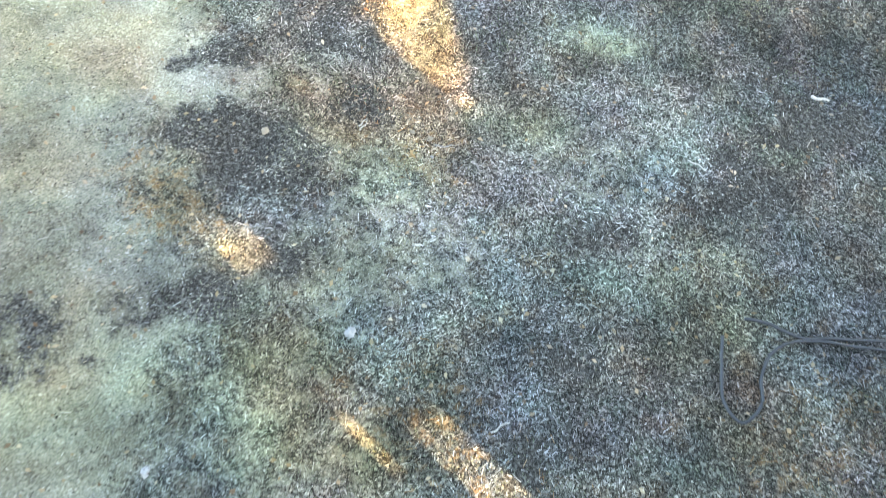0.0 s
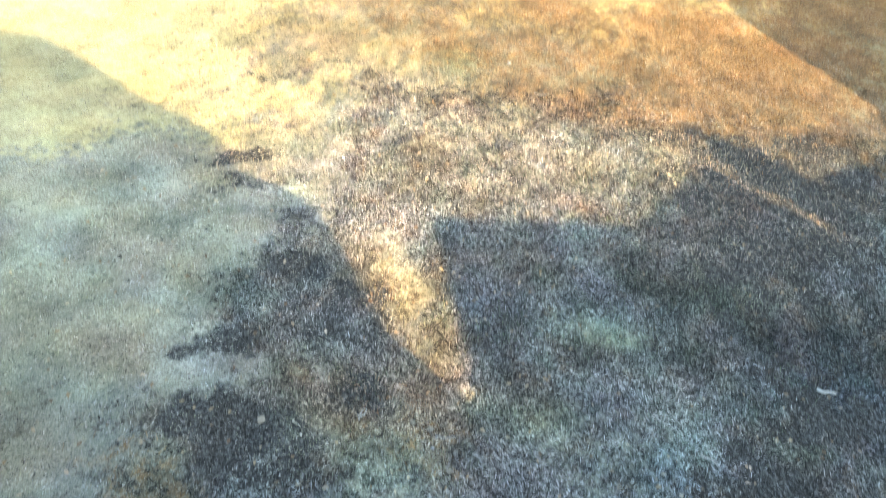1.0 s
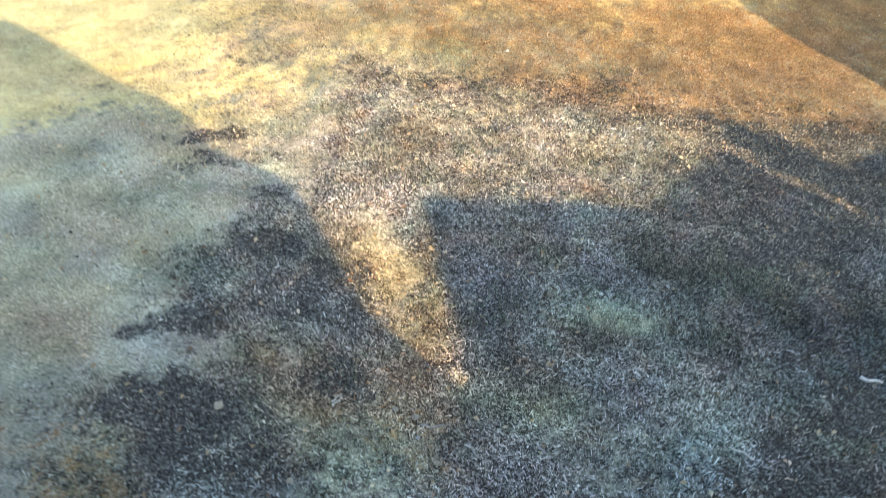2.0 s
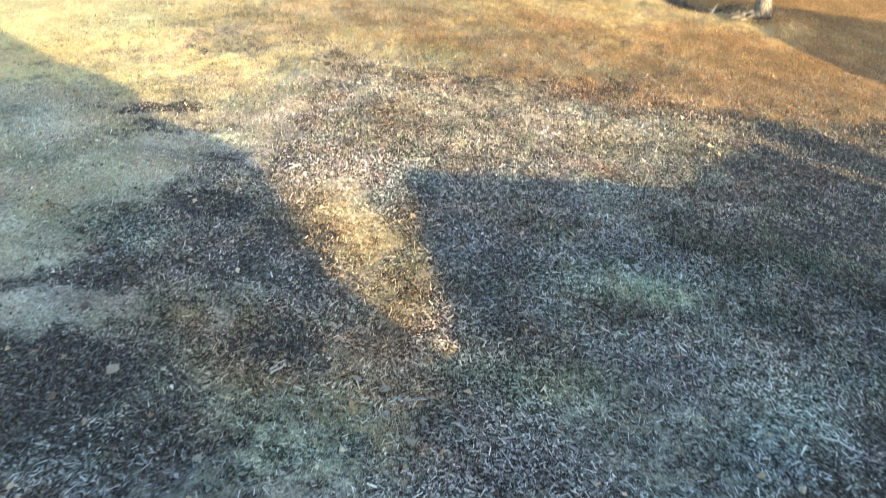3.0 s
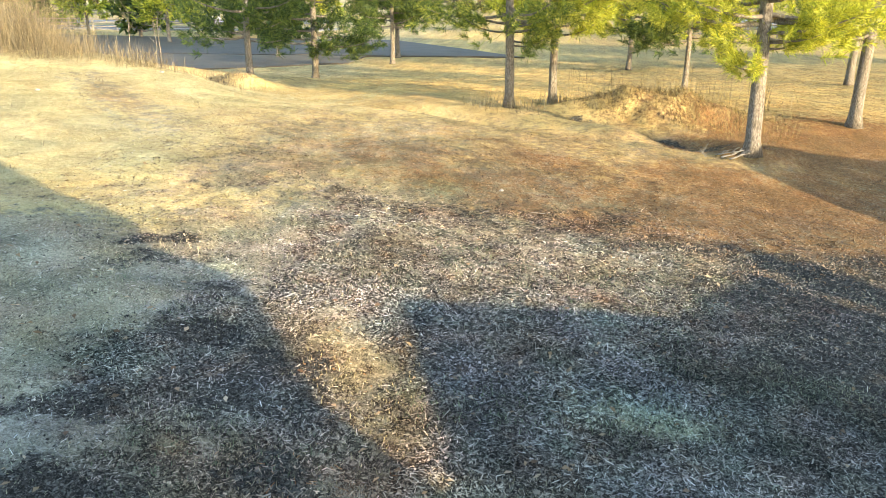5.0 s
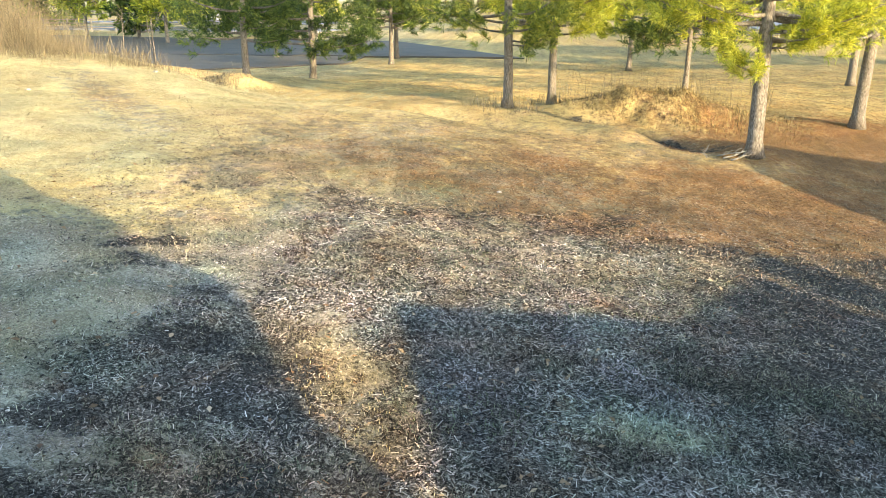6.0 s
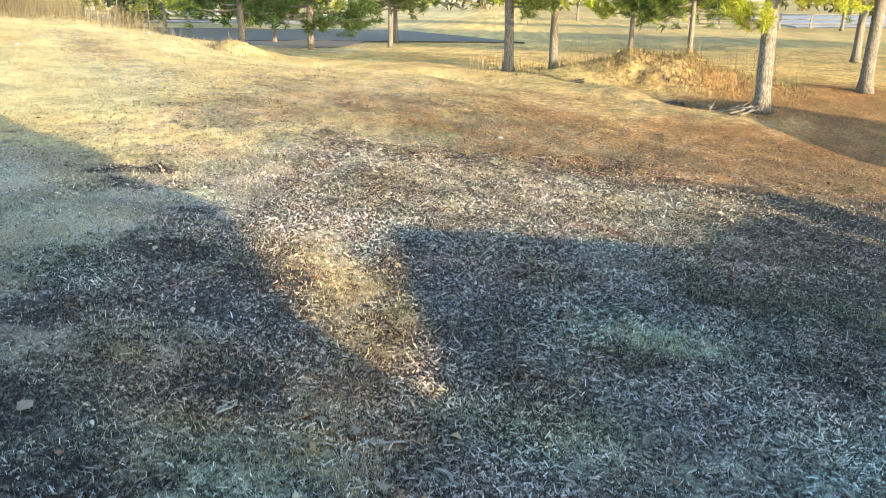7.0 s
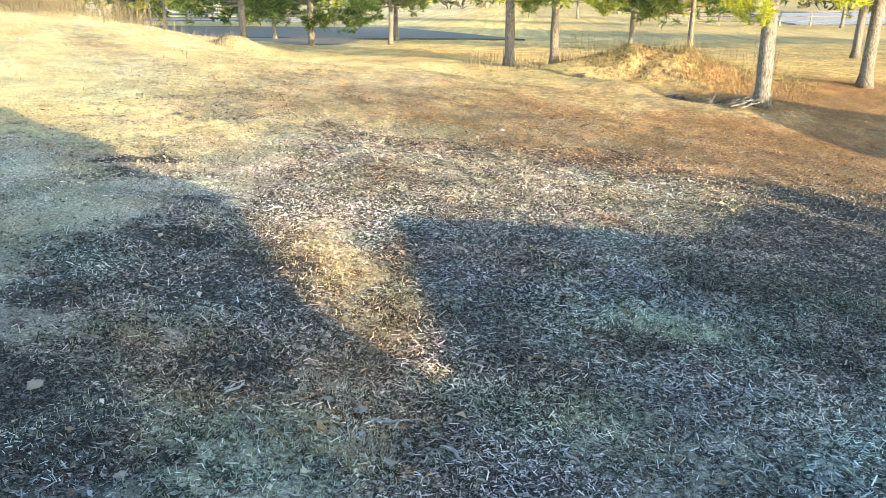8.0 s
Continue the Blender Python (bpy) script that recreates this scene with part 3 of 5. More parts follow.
def pine(x, y, dia, height, crown_low, reach, seed, label, lean=(0.0, 0.0), tufts=420, count=22, size=0.24, thick=0.012, extra=(), name="pine_tree", leaf=None, dense=1.0):
    rnd = random.Random(seed)
    base = new(name)
    base.location = (x, y, ground_z(x, y) - 0.04)
    tagged(base, label, "tree", group="pines")
    r = dia / 2
    pts, rad = [], []
    for i in range(15):
        f = i / 14
        h = height * f ** 1.4
        wob = 0.03 * math.sin(5 * f + seed) * min(1, h)
        pts.append((lean[0] * h + wob, lean[1] * h + 0.02 * math.cos(7 * f + seed), h))
        flare = 1 + 0.5 * math.exp(-h / 0.16)
        rad.append(max(0.015, r * flare * (1 - 0.86 * f ** 1.25 * (h / height) ** 0.1)))
    v, f = tube(pts, rad, 14, 0.13, seed)
    part_mesh("trunk", mesh_of("trunk", v, f, BARK, True), base)

    def axis(h):
        for a, b in zip(pts, pts[1:]):
            if b[2] >= h:
                k = (h - a[2]) / (b[2] - a[2])
                return Vector(a).lerp(Vector(b), k)
        return Vector(pts[-1])

    centres, ways, upper = [], [], []
    n_limb = int(12 + (height - crown_low) * 4)
    limbs = []
    for i in range(n_limb):
        h = crown_low + (height - crown_low - 0.4) * ((i + rnd.random() * 0.8) / n_limb) ** 1.1
        limbs.append((h, i * 2.4 + rnd.random() * 0.9, None))
    for h, turn, length in extra:
        limbs.append((h, radians(turn), length))
    per = max(4, int(1.7 * tufts / len(limbs)))
    for h, a, length in limbs:
        up = (h - crown_low) / (height - crown_low)
        far = length or reach * (1 - 0.75 * max(0, up) ** 1.3) * rnd.uniform(0.65, 1.1)
        if far < 0.25:
            continue
        start = axis(h)
        line = []
        droop = rnd.uniform(-0.05, 0.25) if up < 0.4 else rnd.uniform(0.1, 0.5)
        for k in range(6):
            s = k / 5
            bend = a + 0.35 * (s - 0.3) * math.sin(seed + h * 3)
            line.append(start + Vector((math.cos(bend) * far * s, math.sin(bend) * far * s, far * (droop * s - 0.28 * s * (1 - s) + 0.08 * s * s))))
        lv, lf = tube(line, [max(0.006, (0.012 + 0.016 * far) * (1 - 0.8 * k / 5)) for k in range(6)], 6, 0.1, seed + int(h * 10))
        part_mesh("limb", mesh_of("limb", lv, lf, BARK, True), base)
        high = h > crown_low + 2.2
        for k in range(max(3, per // 4) if high else max(4, int(per * min(1.0, far / 1.7)))):
            s = rnd.uniform(0.28, 1.0) ** 0.8
            q = line[min(4, int(s * 5))].lerp(line[min(5, int(s * 5) + 1)], s * 5 - int(s * 5) if s < 1 else 1)
            wide = 0.30 * far * (1.1 - 0.5 * s)
            off = Vector((rnd.gauss(0, wide * 0.6), rnd.gauss(0, wide * 0.6), rnd.gauss(0.03, 0.10 + 0.05 * far)))
            upper.append(high)
            centres.append(q + off)
            way = (line[5] - line[2]).normalized() + off * 0.8 + Vector((0, 0, 0.35))
            ways.append(way.normalized())
    c, w, u = np.array([tuple(c) for c in centres]), np.array([tuple(w) for w in ways]), np.array(upper)
    v, t = needle_tufts(c[~u], w[~u], size, count, seed, thick)
    if u.any():
        v2, t2 = needle_tufts(c[u], w[u], size * 1.9, 15, seed + 1, thick * 3.5 * dense)
        v, t = np.concatenate([v, v2]), np.concatenate([t, t2 + len(v)])
    part_mesh("crown", bulk("crown", v, t, leaf or FOLIAGE), base, "long green needles in loose bunches")
    return base


PINE = "pine tree with grey-brown bark and long green needles"
pine(5.55, 11.75, 0.30, 14, 2.75, 2.6, 3, PINE + ", beside dead branches", (0.0, 0.0), 1300, 60, 0.18, 0.005,
     ((1.75, 185, 0.75), (1.7, 230, 0.6), (1.9, 160, 0.8), (2.2, 20, 1.1), (2.3, 350, 1.5), (2.35, 200, 1.0), (2.5, -20, 2.0), (2.55, 10, 2.2),
      (2.65, 185, 2.3), (2.4, 320, 1.2), (2.75, 30, 2.4), (2.7, 160, 2.3), (2.8, 210, 2.2), (2.85, 0, 2.4)))
pine(9.6, 16.7, 0.32, 15, 2.7, 2.8, 5, PINE, (0.03, 0.0), 1000, 52, 0.19, 0.006, ((2.3, 180, 2.0), (2.4, 220, 1.8), (2.4, 150, 1.9), (2.5, 60, 2), (2.6, 200, 2.6)))
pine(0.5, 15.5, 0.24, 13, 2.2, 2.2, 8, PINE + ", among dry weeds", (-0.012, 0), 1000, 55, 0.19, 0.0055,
     ((1.6, 330, 0.8), (1.7, 0, 1.1), (1.9, 200, 1.3), (1.9, 10, 1.5), (2.1, -60, 1.4), (2.1, 160, 1.6), (2.2, 20, 1.8)), leaf=HALF_LIT_FOLIAGE)
pine(1.72, 17.4, 0.23, 13, 2.3, 2.1, 11, PINE + ", among dry weeds", (0.0, 0), 950, 55, 0.19, 0.0055, ((1.9, -30, 1.3), (2.0, 180, 1.2), (2.1, 20, 1.5)))
pine(6.72, 24.2, 0.20, 13, 1.9, 2.5, 14, PINE, (0.01, 0), 1000, 44, 0.25, 0.010, ((1.8, 180, 2.0), (1.7, 200, 1.6), (1.9, 10, 1.8)), leaf=SHADED_FOLIAGE)
pine(14.3, 29.0, 0.32, 14, 2.2, 2.8, 17, PINE, (0.03, 0), 900, 44, 0.26, 0.011, leaf=SHADED_FOLIAGE, dense=2.6)
pine(-7.1, 26.5, 0.26, 13, 1.7, 2.6, 20, PINE, (0.0, 0), 850, 44, 0.25, 0.010, ((1.2, 10, 2.1), (1.5, 190, 2.0), (1.3, -60, 1.6), (1.4, 25, 2.3), (1.5, 350, 2.4), (1.6, 170, 2.3)), leaf=SHADED_FOLIAGE)
pine(-8.35, 22.2, 0.24, 12, 1.6, 2.1, 23, PINE, (0.0, 0), 750, 44, 0.24, 0.010, ((1.3, 0, 1.5), (1.4, 190, 1.8), (1.5, 170, 2.0)), leaf=SHADED_FOLIAGE)
pine(-5.85, 39.5, 0.25, 13, 1.9, 2.8, 26, PINE, (0.0, 0), 800, 40, 0.30, 0.014, leaf=SHADED_FOLIAGE)
pine(-6.2, 44.5, 0.28, 14, 2.0, 2.8, 29, PINE, (0.0, 0), 800, 40, 0.30, 0.014, leaf=SHADED_FOLIAGE)
pine(6.6, 37.0, 0.26, 13, 1.8, 2.8, 32, PINE, (0.0, 0), 800, 40, 0.30, 0.014)
pine(-13.5, 44.0, 0.26, 13, 1.6, 2.8, 35, PINE, (0.0, 0), 700, 40, 0.32, 0.015, leaf=SHADED_FOLIAGE)


# ---- the unseen house that shades the lawn, fitted to its shadow ----
def along(s, a, z=0.0):
    """A place from its distance across (s) and along (a) the way the shadows fall."""
    n = Vector((SUN_FLAT.y, -SUN_FLAT.x, 0))
    return n * s + SUN_FLAT * a + Vector((0, 0, z))


HOUSE_FRAME = Matrix((( SUN_FLAT.y, SUN_FLAT.x, 0, 0), (-SUN_FLAT.x, SUN_FLAT.y, 0, 0), (0, 0, 1, 0), (0, 0, 0, 1)))


def prism(bm, s0, s1, a0, a1, z0, eave, ridge, m):
    """A block with a gable roof whose ridge runs along a, as one solid."""
    mid = (s0 + s1) / 2
    prof = [(s0, z0), (s1, z0), (s1, eave), (mid, ridge), (s0, eave)]
    vs = [[bm.verts.new(m @ Vector((s, a, z))) for s, z in prof] for a in (a0, a1)]
    bm.faces.new(vs[0])
    bm.faces.new(vs[1][::-1])
    for k in range(5):
        bm.faces.new((vs[0][k], vs[1][k], vs[1][(k + 1) % 5], vs[0][(k + 1) % 5])[::-1])
    bmesh.ops.recalc_face_normals(bm, faces=bm.faces)


TAN = math.tan(SUN_ELEV)
LOW = TAN / 0.3443   # heights that only set how far a shadow reaches


def house(label, s0, s1, a0, a1, eave, ridge, over=0.3):
    base = new("house")
    tagged(base, label, "house", kind="structure")
    bm = bmesh.new()
    prism(bm, s0, s1, a0, a1, -2.0, eave, ridge - 0.12, HOUSE_FRAME)
    part("wall", bm, SIDING, base)
    mid = (s0 + s1) / 2
    for sa, sb in ((s0 - over, mid), (s1 + over, mid)):
        bm = bmesh.new()
        slope = (ridge - eave) / (mid - s0)
        low = ridge - slope * abs(mid - sa)
        pts = [(sa, low), (sb, ridge), (sb, ridge + 0.12 * LOW), (sa, low + 0.12 * LOW)]
        vs = [[bm.verts.new(HOUSE_FRAME @ Vector((s, a, z))) for s, z in pts] for a in (a0 - over, a1 + over)]
        bm.faces.new(vs[0])
        bm.faces.new(vs[1])
        for k in range(4):
            bm.faces.new((vs[0][k], vs[1][k], vs[1][(k + 1) % 4], vs[0][(k + 1) % 4]))
        bmesh.ops.recalc_face_normals(bm, faces=bm.faces)
        part("roof", bm, SHINGLE, base, "dark shingled roof slope")
    return base


AT = -9.6          # the line on which the sunward silhouettes stand


def top_for(a_end, s, z_end):
    """Height of an edge standing at AT whose shadow ends at a_end."""
    return z_end + (a_end - AT) * TAN


flat = top_for(0.42, 5.5, 0.05)
house("low pale house wing beside the gable", 3.4, 6.6, -16.0, AT - 0.3, flat - 0.1 * LOW, flat, 0.0)
# Low block added out of view to end the shade on the right.
house("low unseen block added to bound the right-hand shade", 7.3, 8.9, -14.0, AT - 0.3, top_for(-1.6, 0, -0.22), top_for(-1.3, 0, -0.22), 0.0)


def solid(bm, prof, a0, a1):
    """A block with the given outline across the shadows' way, from a0 to a1 along it."""
    vs = [[bm.verts.new(HOUSE_FRAME @ Vector((s, a, z))) for s, z in prof] for a in (a0, a1)]
    bm.faces.new(vs[0])
    bm.faces.new(vs[1][::-1])
    for k in range(len(prof)):
        n = (k + 1) % len(prof)
        bm.faces.new((vs[0][k], vs[1][k], vs[1][n], vs[0][n])[::-1])
    bmesh.ops.recalc_face_normals(bm, faces=bm.faces)


wing = new("house")
tagged(wing, "low house wing with a gable roof and pale siding", "house", kind="structure")
RISE = [(-0.7, top_for(-1.0, 0, 0.05)), (-0.25, top_for(-0.35, 0, 0.08)), (0.07, top_for(0.05, 0, 0.1)), (0.32, top_for(0.35, 0, 0.15)), (0.78, top_for(0.87, 0, 0.17)), (1.32, top_for(1.6, 0, 0.26)),
        (2.0, top_for(2.58, 0, 0.36)), (2.65, top_for(1.86, 0, 0.28)), (3.4, top_for(1.15, 0, 0.19)), (4.2, top_for(0.4, 0, 0.07))]
bm = bmesh.new()
solid(bm, [(-0.7, -2.0)] + [(a, z - 0.06) for a, z in RISE] + [(4.2, -2.0)], -16.0, AT - 0.3)
part("wall", bm, SIDING, wing)
bm = bmesh.new()
solid(bm, [(a, z - 0.12) for a, z in RISE] + RISE[::-1], AT - 0.9, AT)
part("roof", bm, SHINGLE, wing, "dark shingled roof edge")
# Unseen; the eaves outline is invented to draw the left shadow edge.
tall = new("house")
tagged(tall, "tall unseen two-storey house, eaves shaped to cast the shade's edge", "house", kind="structure")
bm = bmesh.new()
solid(bm, [(-3.05, -2.0), (-0.13, -2.0), (-0.13, top_for(0.13, 0, 0.12)), (-0.10, top_for(0.87, 0, 0.2)), (-0.05, top_for(1.6, 0, 0.29)), (-3.05, top_for(1.6, 0, 0.29))], -11.5, AT)
part("wall", bm, SIDING, tall)
bm = bmesh.new()
z0 = top_for(1.62, 0, 0.29)
solid(bm, [(-3.05, z0), (-0.05, z0), (0.28, top_for(2.32, 0, 0.38)), (0.74, top_for(3.65, 0, 0.55)), (0.77, top_for(4.2, 0, 0.61)), (0.60, top_for(4.9, 0, 0.70)), (0.45, top_for(5.4, 0, 0.76)), (0.72, top_for(6.0, 0, 0.82)),
           (0.72, top_for(6.8, 0, 0.88)), (0.45, top_for(7.65, 0, 1.0)), (0.33, top_for(9.2, 0, 1.2)), (0.10, top_for(10.7, 0, 1.34)), (-1.4, top_for(12.8, 0, 1.5)), (-3.05, top_for(10.8, 0, 1.5))], AT - 0.2, AT)
part("roof", bm, SHINGLE, tall, "dark shingled roof")
# Made-up block out of view; its outline is the shade round the near pine.
right_caster = new("house")
tagged(right_caster, "unseen pale block with a stepped outline, added to cast shade", "house", kind="structure")
bm = bmesh.new()
solid(bm, [(8.7, -2.0), (18.6, -2.0), (18.6, top_for(0.9, 0, -0.3)), (16.9, top_for(1.2, 0, -0.05)), (15.7, top_for(2.1, 0, 0.13)), (14.4, top_for(3.6, 0, 0.4)), (13.5, top_for(4.9, 0, 0.53)), (12.9, top_for(4.5, 0, 0.5)),
           (12.3, top_for(3.4, 0, 0.42)), (11.9, top_for(2.7, 0, 0.36)), (11.65, top_for(1.45, 0, 0.04)), (11.5, top_for(0.5, 0, -0.11)), (11.1, top_for(-0.7, 0, -0.27)), (10.3, top_for(-1.2, 0, -0.27)), (8.7, top_for(-1.4, 0, -0.25))], -14.0, AT - 0.3)
part("wall", bm, SIDING, right_caster)
# Stack added for the peak of that shade.
bm = bmesh.new()
solid(bm, [(12.86, 0.5), (13.4, 0.5), (13.4, top_for(5.3, 0, 0.5)), (12.86, top_for(5.0, 0, 0.5))], AT - 1.1, AT - 0.29)
part("shade_stack", bm, SIDING, right_caster, "broad pale stack added to cast shade")
house("tall two-storey house with pale siding", -13.0, -3.86, -11.0, AT - 0.3, 8.3 * LOW, 9.6 * LOW, 0.0)
# Boxes added out of view; the gaps between them shape the sun flecks.
bm = bmesh.new()
box(bm, (-3.5, AT - 0.5, top_for(-2.1, 0, 0.0)), (-3.0, AT - 0.3, top_for(0.55, 0, 0.2)), HOUSE_FRAME)
box(bm, (-3.6, AT - 0.5, top_for(1.15, 0, 0.3)), (-2.9, AT - 0.3, 9.0 * LOW), HOUSE_FRAME)
box(bm, (-3.74, AT - 0.6, -2.0), (-3.45, AT - 0.32, 8.6 * LOW), HOUSE_FRAME)
box(bm, (-3.95, AT - 0.56, -2.0), (-3.7, AT - 0.34, top_for(-2.5, 0, 0.0)), HOUSE_FRAME)
box(bm, (-3.95, AT - 0.56, top_for(-1.1, 0, 0.0)), (-3.7, AT - 0.34, 8.5 * LOW), HOUSE_FRAME)
link = new("house")
tagged(link, "unseen pale blocks added to leave slits for sun beams", "house", kind="structure")
part("wall", bm, SIDING, link)

# Small pines invented out of view to fray the right-hand shadow.
for k, (s, a, h, wide) in enumerate(((7.35, -10.2, 3.15, 0.85), (8.1, -10.6, 2.75, 0.55), (6.5, -10.5, 3.0, 0.6))):
    q = along(s, a)
    pine(q.x, q.y, 0.12, h, 0.4, wide, 80 + k, "unseen bushy young pine added to cast ragged shade", (0, 0), 420, 18, 0.3, 0.035, dense=1.0)
# Pines added out of view to dapple the sun gap and stripe the field.
for k, (x, y, h, low) in enumerate(((16.4, -21.1, 12 * LOW, 2.6 * LOW), (20.1, -16.5, 11 * LOW, 2.6 * LOW), (21, 31, 14, 2.6), (27, 34, 15, 2.6), (36, 33, 15, 2.6))):
    pine(x, y, 0.34, h, low, 2.8, 60 + k, PINE, (0, 0), 260, 14, 0.6, 0.09, dense=1.5)


# ---- litter, grass and weeds ----
def scatter(n, x0, x1, y0, y1, chance, seed):
    """Random places of the plan, kept by the chance that a function gives them."""
    r = np.random.default_rng(seed)
    x, y = r.uniform(x0, x1, n), r.uniform(y0, y1, n)
    keep = r.random(n) < chance(x, y)
    return x[keep], y[keep], r


def stuff(name, v, t, mat, label, category, tints=None):
    """One object of many bits; each bit takes the tint given for it."""
    me = bulk(name, v, t, mat)
    col = np.ones((len(me.vertices), 4), np.float32)
    if tints is not None:
        col[:, :3] = np.repeat(tints, len(me.vertices) // len(tints), 0)
    me.attributes.new("tone", 'FLOAT_COLOR', 'POINT').data.foreach_set("color", col.ravel())
    tagged(new(name, me), label, category, kind="stuff")


def chips(name, x, y, r, length, width, mat, label, category, tilt=0.25, lift=0.012):
    """Splinters with three long faces, lying any way round."""
    n = len(x)
    a = r.uniform(0, 2 * np.pi, n)
    ln = r.uniform(*length, n) * r.uniform(0.6, 1, n)
    wd = r.uniform(*width, n)
    dip = r.normal(0, tilt, n)
    d = np.stack([np.cos(a) * np.cos(dip), np.sin(a) * np.cos(dip), np.sin(dip)], -1)
    s = np.stack([-np.sin(a), np.cos(a), r.normal(0, 0.3, n)], -1)
    u = np.cross(d, s)
    c = np.stack([x, y, land(x, y) + lift * r.uniform(0.2, 1.2, n) + 0.5 * ln * np.abs(np.sin(dip))], -1)
    L, W = (0.5 * ln)[:, None], (0.5 * wd)[:, None]
    k, e = r.uniform(0.15, 0.9, (n, 1)), r.uniform(0.2, 0.9, (n, 1))
    v = np.stack([c - d * L - s * W, c - d * L + s * W * k, c - d * L * 0.9 + u * W * 0.7,
                  c + d * L - s * W * k, c + d * L + s * W * e, c + d * L * 0.9 + u * W * 0.7], 1).reshape(-1, 3)
    b = 6 * np.arange(n)[:, None]
    t = np.concatenate([b + q for q in ([0, 2, 1], [3, 4, 5], [1, 2, 5], [1, 5, 4], [2, 0, 3], [2, 3, 5])])
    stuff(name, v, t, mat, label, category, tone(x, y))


def blades(name, x, y, r, height, width, mat, label, category, spread=0.5, foot=None, tall=1.0, toned=False, lying=False):
    """Bent blades that taper to a tip."""
    n = len(x)
    a = r.uniform(0, 2 * np.pi, n)
    h = r.uniform(*height, n) * tall
    w = (r.uniform(*width, n) / 2)[:, None]
    lean = np.clip(r.normal(1.3, 0.22, n), 0.5, 1.52) if lying else np.abs(r.normal(0, spread, n))
    curl = np.minimum(lean * 1.7, 1.54) if lying else lean * 1.7
    d = np.stack([np.cos(a) * np.sin(lean), np.sin(a) * np.sin(lean), np.cos(lean)], -1)
    far = np.stack([np.cos(a) * np.sin(curl), np.sin(a) * np.sin(curl), np.cos(np.minimum(curl, 1.9))], -1)
    b = a + r.uniform(0, np.pi, n)
    s = np.stack([np.cos(b), np.sin(b), 0 * b], -1)
    z = land(x, y) if foot is None else foot
    c = np.stack([x, y, z + (0.004 if lying else -0.01)], -1)
    m = c + d * (0.55 * h)[:, None]
    e = m + far * (0.5 * h)[:, None]
    v = np.stack([c - s * w, c + s * w, m + s * w * 0.8, m - s * w * 0.8, e], 1).reshape(-1, 3)
    k = 5 * np.arange(n)[:, None]
    t = np.concatenate([k + q for q in ([0, 1, 2], [0, 2, 3], [3, 2, 4])])
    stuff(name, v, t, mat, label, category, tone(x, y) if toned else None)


def leaves(name, x, y, r, size, mat, label, category):
    """Curled dead leaves: a kite of four facets with a raised midrib."""
    n = len(x)
    a = r.uniform(0, 2 * np.pi, n)
    ln = r.uniform(*size, n)[:, None]
    d = np.stack([np.cos(a), np.sin(a), r.normal(0, 0.25, n)], -1)
    s = np.stack([-np.sin(a), np.cos(a), r.normal(0, 0.3, n)], -1)
    up = np.array([0, 0, 1.0])
    c = np.stack([x, y, land(x, y) + 0.018], -1)
    cup = r.uniform(-0.25, 0.3, (n, 1)) * ln
    v = np.stack([c - d * ln * 0.5, c + d * ln * 0.5 + up * cup * 0.6, c + s * ln * 0.3 + up * np.abs(cup), c - s * ln * 0.3 + up * np.abs(cup),
                  c + d * ln * 0.1 + up * 0.01], 1).reshape(-1, 3)
    k = 5 * np.arange(n)[:, None]
    t = np.concatenate([k + q for q in ([0, 4, 2], [2, 4, 1], [1, 4, 3], [3, 4, 0])])
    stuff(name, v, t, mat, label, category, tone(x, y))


def mulchy(x, y):
    k = cover(x, y)
    thin = (1 - 0.35 * blob(x, y, -0.95, 1.6, 1.7, 0.5, -67)) * (1 - 0.35 * step(2.8, 4.2, y)) * (1 - 0.75 * blob(x, y, 4.7, 4.5, 1.8, 0.9, 10, 0.9))
    return thin * np.clip((1 - 0.85 * k[:, 0]) * (1 - 0.9 * k[:, 1]) * (1 - 0.6 * k[:, 2]) * (1 - 0.9 * k[:, 3]), 0, 1) * np.clip(1.7 * vnoise(x, y, 0.7, 51) * (0.55 + 0.9 * vnoise(x, y, 2.2, 50)), 0.12, 1)


x, y, r = scatter(60000, -5.5, 7, -6, 4.5, mulchy, 121)
chips("wood_chips", x, y, r, (0.025, 0.09), (0.004, 0.011), CHIP, "coarse grey shreds of wood mulch strewn over the ground", "mulch", 0.42, 0.03)
x, y, r = scatter(115000, -5.5, 7, -6, 4.5, mulchy, 101)
chips("wood_chips", x, y, r, (0.012, 0.05), (0.003, 0.009), CHIP, "grey shredded wood mulch strewn over the ground", "mulch", 0.45, 0.02)
x, y, r = scatter(60000, -6, 10, 4.5, 9.5, lambda x, y: 0.75 * mulchy(x, y) * (1 - 0.9 * step(5, 8.0, y)), 102)
chips("wood_chips", x, y, r, (0.02, 0.08), (0.007, 0.016), CHIP, "grey shredded wood mulch thinning into the lawn", "mulch")
x, y, r = scatter(800, -6, 8, -6, 6, lambda x, y: 0.3 + 0.7 * mulchy(x, y), 103)
chips("wood_splinters", x, y, r, (0.06, 0.15), (0.008, 0.016), PALE_CHIP, "long pale splinters of wood in the mulch", "wood splinters", 0.15)
x, y, r = scatter(17000, -2, 6.5, -4.5, 5, lambda x, y: (0.25 + 0.75 * bell(x, y, 1.2, -0.4, 1.6, 2.0)) * mulchy(x, y), 119)
chips("pale_wood_chips", x, y, r, (0.025, 0.10), (0.007, 0.016), PALE_CHIP, "pale fresh wood chips strewn over darker mulch", "mulch")
x, y, r = scatter(190000, -4.5, 5.5, -5, 4.5, lambda x, y: mulchy(x, y) * (0.5 + 0.7 * bell(x, y, 0.2, 0.6, 3.0, 2.6)), 130)
